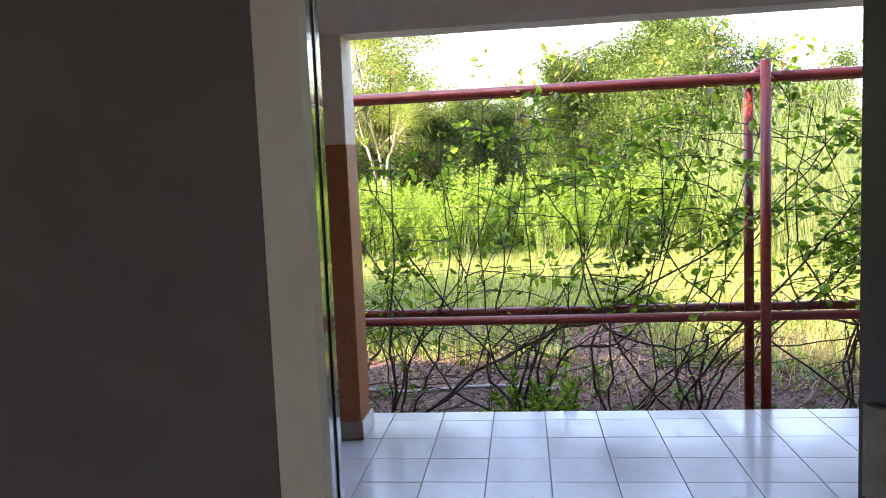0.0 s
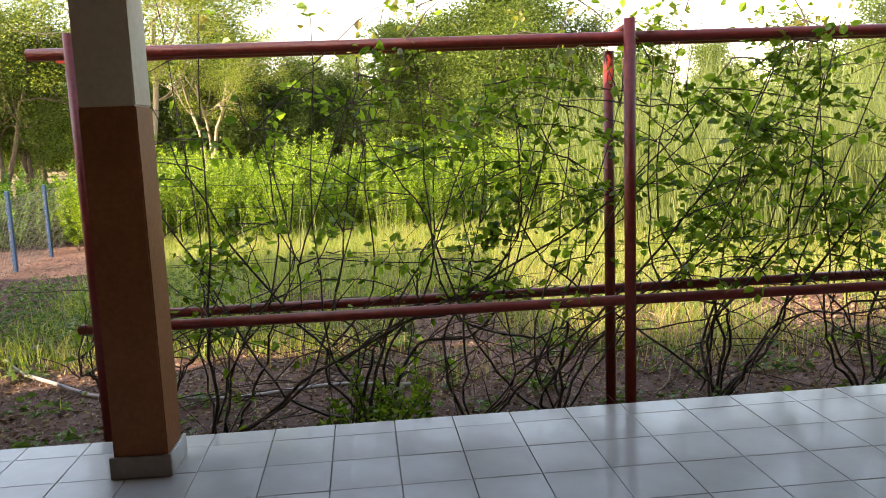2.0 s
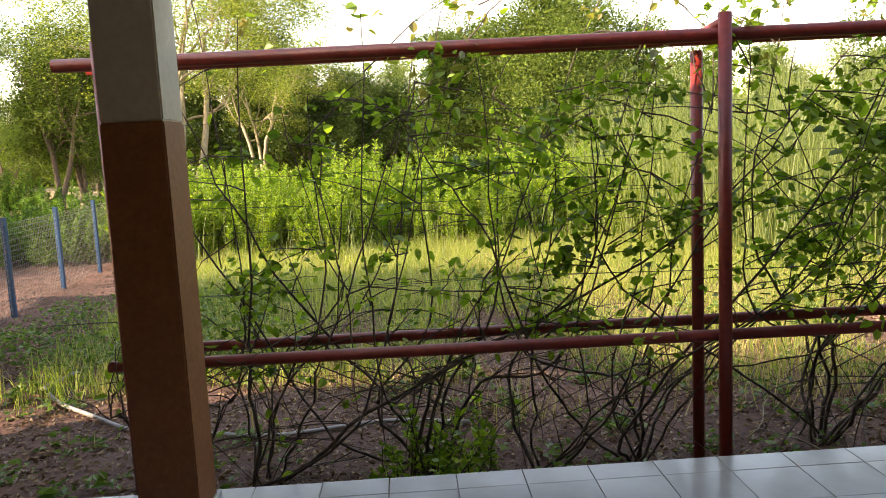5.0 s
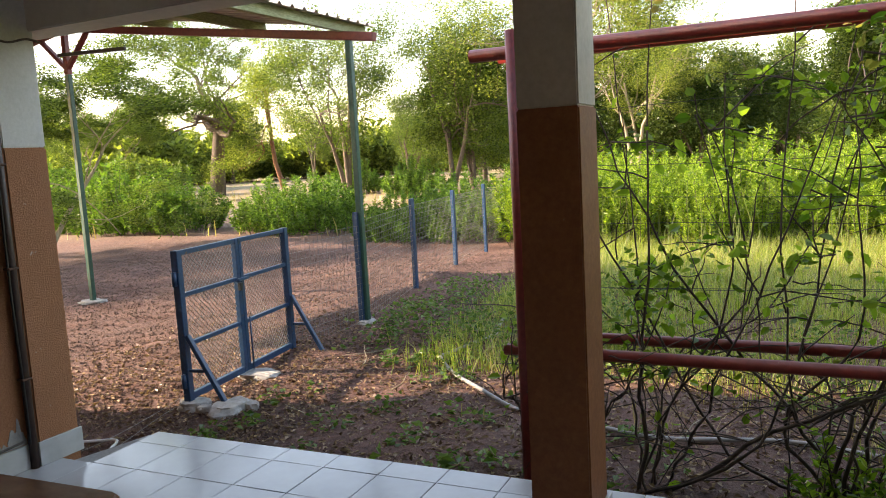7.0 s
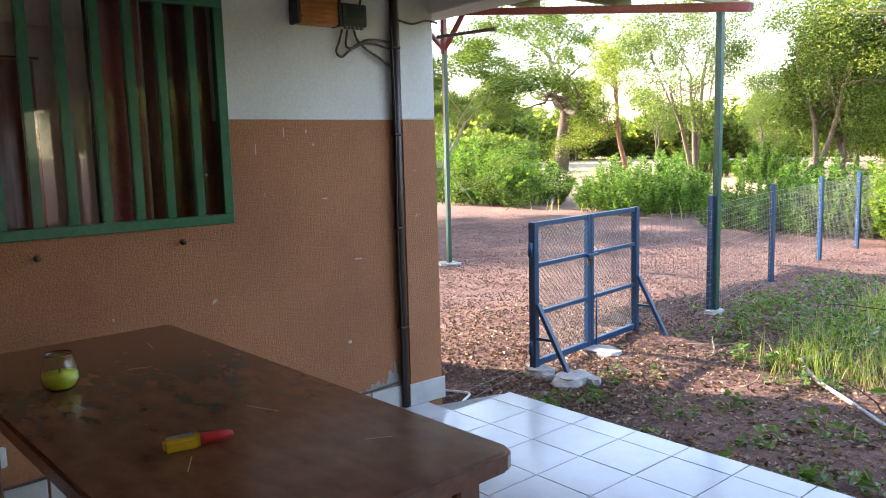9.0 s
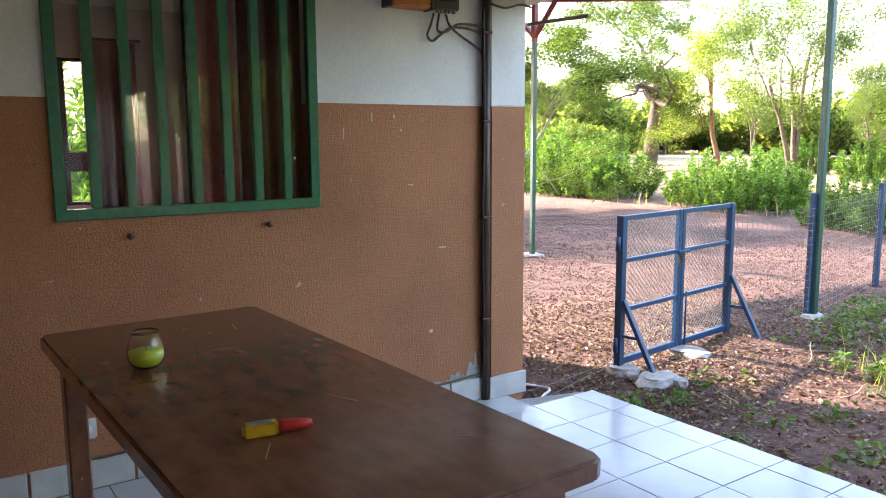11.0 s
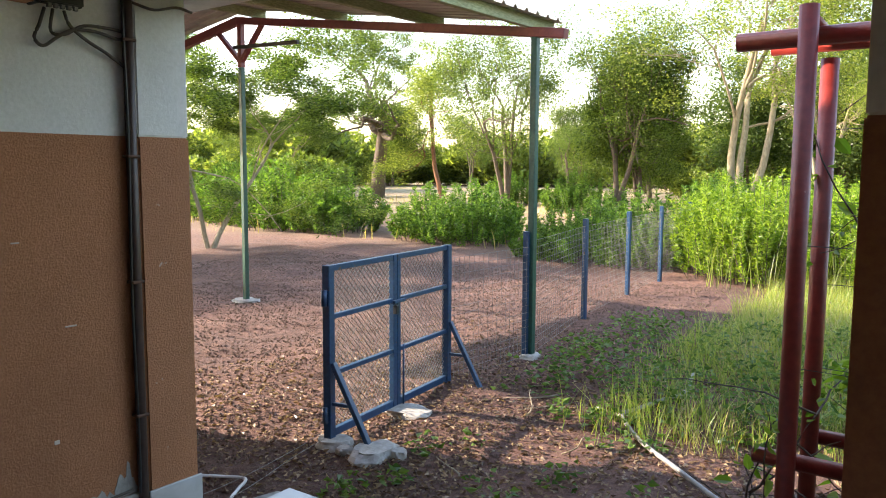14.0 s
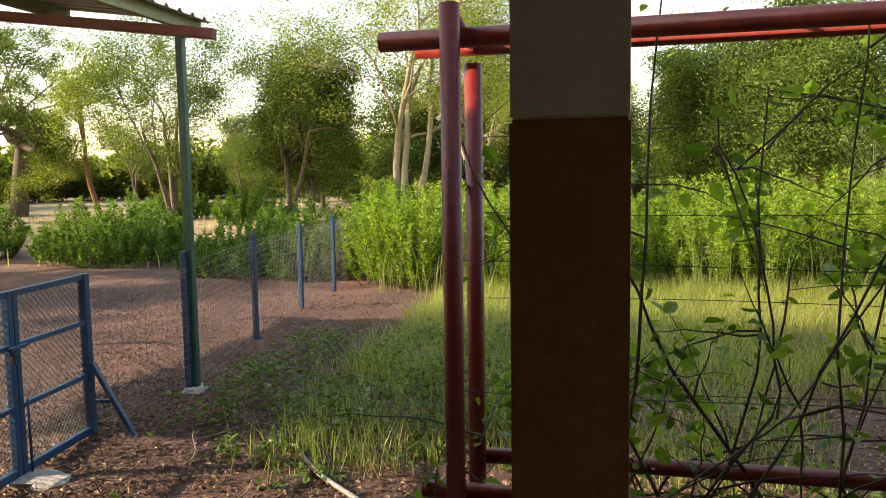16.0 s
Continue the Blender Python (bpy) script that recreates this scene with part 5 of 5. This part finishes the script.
    octa = np.array([[1, 0, 0], [0, 1, 0], [-1, 0, 0], [0, -1, 0], [0, 0, 0.8], [0, 0, -0.5]])
    shape = octa[None] * rng.uniform(0.6, 1.3, (len(x), 6, 1)) * s
    v = (shape + np.stack([x, y, ground_z(x, y) + 0.006], -1)[:, None]).reshape(-1, 3)
    tri = np.array([[0, 1, 4], [1, 2, 4], [2, 3, 4], [3, 0, 4], [1, 0, 5], [2, 1, 5], [3, 2, 5], [0, 3, 5]])
    f = (np.arange(len(x))[:, None, None] * 6 + tri[None]).reshape(-1, 3)
    grav = surface("red_laterite_stone", (0.06, 0.032, 0.022), (0.17, 0.105, 0.07), grain=9, stain=2, rough=0.9)
    tagged(new("gravel", quads_mesh("gravel", v, f, grav)), "reddish laterite gravel scattered over the yard", "gravel", kind="stuff")


build_grass()


def build_vines():
    rng = np.random.default_rng(29)
    bases = [(-1.36, 4.86, 3, 1.6), (-0.92, 4.96, 8, 0.45), (-0.10, 5.02, 10, 1.0), (0.55, 4.93, 5, 1.3), (1.04, 5.0, 8, 1.5), (2.08, 5.12, 9, 1.8), (3.0, 5.0, 9, 1.1), (3.9, 5.0, 8, 1.1), (5.2, 5.0, 9, 1.1)]
    for bx, by, stems, leafy in bases:
        lines, pts, young = [], [], []
        for s in range(stems):
            tx = bx + rng.normal(0.25, 0.95)
            tz = rng.uniform(1.3, 2.2)
            if bx < -1.2:
                tx, tz = bx + rng.normal(0.1, 0.15), rng.uniform(0.4, 0.9)
            ty = rng.uniform(4.68, 5.0)
            m1 = (bx + (tx - bx) * 0.25 + rng.normal(0, 0.12), by + rng.normal(0, 0.08), GZ + 0.45 + rng.normal(0, 0.1))
            m2 = (bx + (tx - bx) * 0.65 + rng.normal(0, 0.15), (by + ty) / 2 + rng.normal(0, 0.06), min(0.75, 0.6 * tz) + rng.normal(0, 0.2 if tz > 1 else 0.05))
            line = smooth_line([(bx + rng.normal(0, 0.05), by + rng.normal(0, 0.04), GZ - 0.03), m1, m2, (tx, ty, tz)], 7)
            line = line + np.cumsum(rng.normal(0, 0.013, line.shape), 0)
            lines.append((line, np.linspace(rng.uniform(0.007, 0.014), 0.0026, len(line))))
            for k in range(rng.integers(9, 15)):
                i = rng.integers(4, len(line))
                p = line[i]
                d = np.array([rng.normal(0, 1.0), rng.normal(0, 0.3), rng.normal(0.25, 0.55)])
                d /= np.linalg.norm(d)
                ln = rng.uniform(0.22, 0.75)
                tw = np.array([p + d * ln * t + np.array([0, 0, -0.22 * ln * t * t]) for t in np.linspace(0, 1, 7)]) + np.cumsum(rng.normal(0, 0.010, (7, 3)), 0)
                tw[:, 1] = np.clip(tw[:, 1], 4.55, 5.25)
                lines.append((tw, np.linspace(0.0045, 0.0014, 7)))
                hi = np.clip((tw[:, 2] - 0.3) / 0.6, 0.04, 1)
                sprig = rng.gamma(0.8, 1.25)
                for q, w in zip(tw[1:], hi[1:]):
                    c = rng.poisson(2.4 * leafy * w * sprig)
                    if c:
                        pts.append(q + rng.normal(0, 0.035, (c, 3)))
            c = line[line[:, 2] > 0.6]
            for q in c:
                pts.append(q + rng.normal(0, 0.035, (rng.poisson(1.2 * leafy), 3)))
            if line[-1][2] > 1.75:
                young.append(line[-1] + rng.normal(0, 0.05, (9, 3)))
        ob = thing("vine", "woody climbing vine with green leaves on the red trellis", "vine", group="vines along the trellis")
        child("branchwork", tube_mesh("branchwork", lines, TWIG, 5), ob)
        v, f = broad_leaves(np.concatenate(pts), 0.06, rng)
        child("foliage", quads_mesh("foliage", v, f, LEAF_VINE), ob)
        if young:
            v, f = broad_leaves(np.concatenate(young), 0.055, rng, 0.0)
            child("young_leaves", quads_mesh("young_leaves", v, f, LEAF_TIP), ob, "pale reddish young leaves")
    low = build_shrub_mesh(140, 26, 0.42, 0.36, 34, 0.06, LEAF_VINE, narrow=0.45, label="small dense green plant at the foot of the trellis", name="low_plant", category="plant")
    place(low, -0.02, 4.86, 0, 1.0)


build_vines()


def build_car(x, y, rz, paint, label):
    c = thing("car", label, "car", at=(x, y, GZ), rz=rz)
    part("body", box((-2.1, -0.85, 0.35), (2.1, 0.85, 0.98), 0.16, 3), paint, c)
    bm = box((-1.2, -0.76, 0.95), (1.0, 0.76, 1.5), 0.12, 3)
    for v in bm.verts:
        if v.co.z > 1.25:
            v.co.x *= 0.72
    part("cabin", bm, DARK_DOOR, c, "dark glazed cabin")
    part("roof", box((-0.86, -0.7, 1.49), (0.72, 0.7, 1.54), 0.02), paint, c)
    for wx in (-1.3, 1.3):
        for wy in (-0.8, 0.8):
            wheel = child("wheel", tube_mesh("wheel", [([(wx, wy - 0.11, 0.32), (wx, wy + 0.11, 0.32)], 0.32)], BLACK, 18, True), c, "black rubber tyre")
            child("rim", tube_mesh("rim", [([(wx, wy - 0.115, 0.32), (wx, wy + 0.115, 0.32)], 0.19)], SILVER, 14, True), wheel, "grey steel rim")


CAR_BLUE = surface("pale_blue_car_paint", (0.20, 0.30, 0.48), (0.26, 0.36, 0.55), grain=3, stain=1, rough=0.25, coat=0.5, bump=0.0)
CAR_WHITE = surface("white_car_paint", (0.7, 0.7, 0.72), (0.78, 0.78, 0.8), grain=3, stain=1, rough=0.25, coat=0.5, bump=0.0)
build_car(*from_eye(31.7, 495, 135), 20, CAR_WHITE, "white car parked far off under the trees")
build_car(*from_eye(31.7, 668, 135), 25, CAR_BLUE, "pale blue car parked far off under the trees")


# ---- floor ----
def build_floor():
    f = thing("floor", "glossy white square floor tiles on the veranda", "floor", kind="structure")
    bm = bmesh.new()
    ring = [bm.verts.new((x, y, -0.012)) for x, y in ((-3.72, 0.45), (7.0, 0.45), (7.0, 4.56), (0.0, 4.325), (-3.50, 4.205), (-3.60, 3.8), (-3.72, 3.8))]
    top = bm.faces.new(ring)
    ext = bmesh.ops.extrude_face_region(bm, geom=[top])
    for v in ext["geom"]:
        if isinstance(v, bmesh.types.BMVert):
            v.co.z = -0.42
    bmesh.ops.recalc_face_normals(bm, faces=bm.faces[:])
    part("slab", bm, GROUT, f, "cement slab with dirty joints")
    P = 0.2955

    def tile_mesh(w, d):
        g = 0.0018
        lo, hi = (g, g, -0.016), (w - g, d - g, 0.0)
        b = 0.0018
        v = [(lo[0], lo[1], lo[2]), (hi[0], lo[1], lo[2]), (hi[0], hi[1], lo[2]), (lo[0], hi[1], lo[2]),
             (lo[0], lo[1], -b), (hi[0], lo[1], -b), (hi[0], hi[1], -b), (lo[0], hi[1], -b),
             (lo[0] + b, lo[1] + b, 0), (hi[0] - b, lo[1] + b, 0), (hi[0] - b, hi[1] - b, 0), (lo[0] + b, hi[1] - b, 0)]
        fs = [(8, 9, 10, 11)] + [(i + s, (i + 1) % 4 + s, (i + 1) % 4 + s + 4, i + s + 4) for s in (0, 4) for i in range(4)]
        return quads_mesh("tile", v, fs, TILE)
    full, cut = tile_mesh(P, P), tile_mesh(P, 0.158)
    rng = np.random.default_rng(9)
    spin = pose(0.1, 3.602, 0, 0, 0, 1.7)
    for j in range(-11, 3):
        y = j * P
        edge = j == 2
        for i in range(-13, 10):
            x = i * P
            if i == -13 and j >= 1:
                continue
            ob = new("tile", cut if edge else full)
            ob.parent = f
            ob.matrix_basis = spin @ Matrix.Translation((x, y, rng.uniform(-0.0008, 0.0))) @ pose(0, 0, 0, rng.normal(0, 0.08), rng.normal(0, 0.08), 0)
    part("tile_rest", box((3.06, 0.62, -0.012), (7.0, 4.40, -0.0005)), TILE, f, "rest of the glazed tiles")


build_floor()
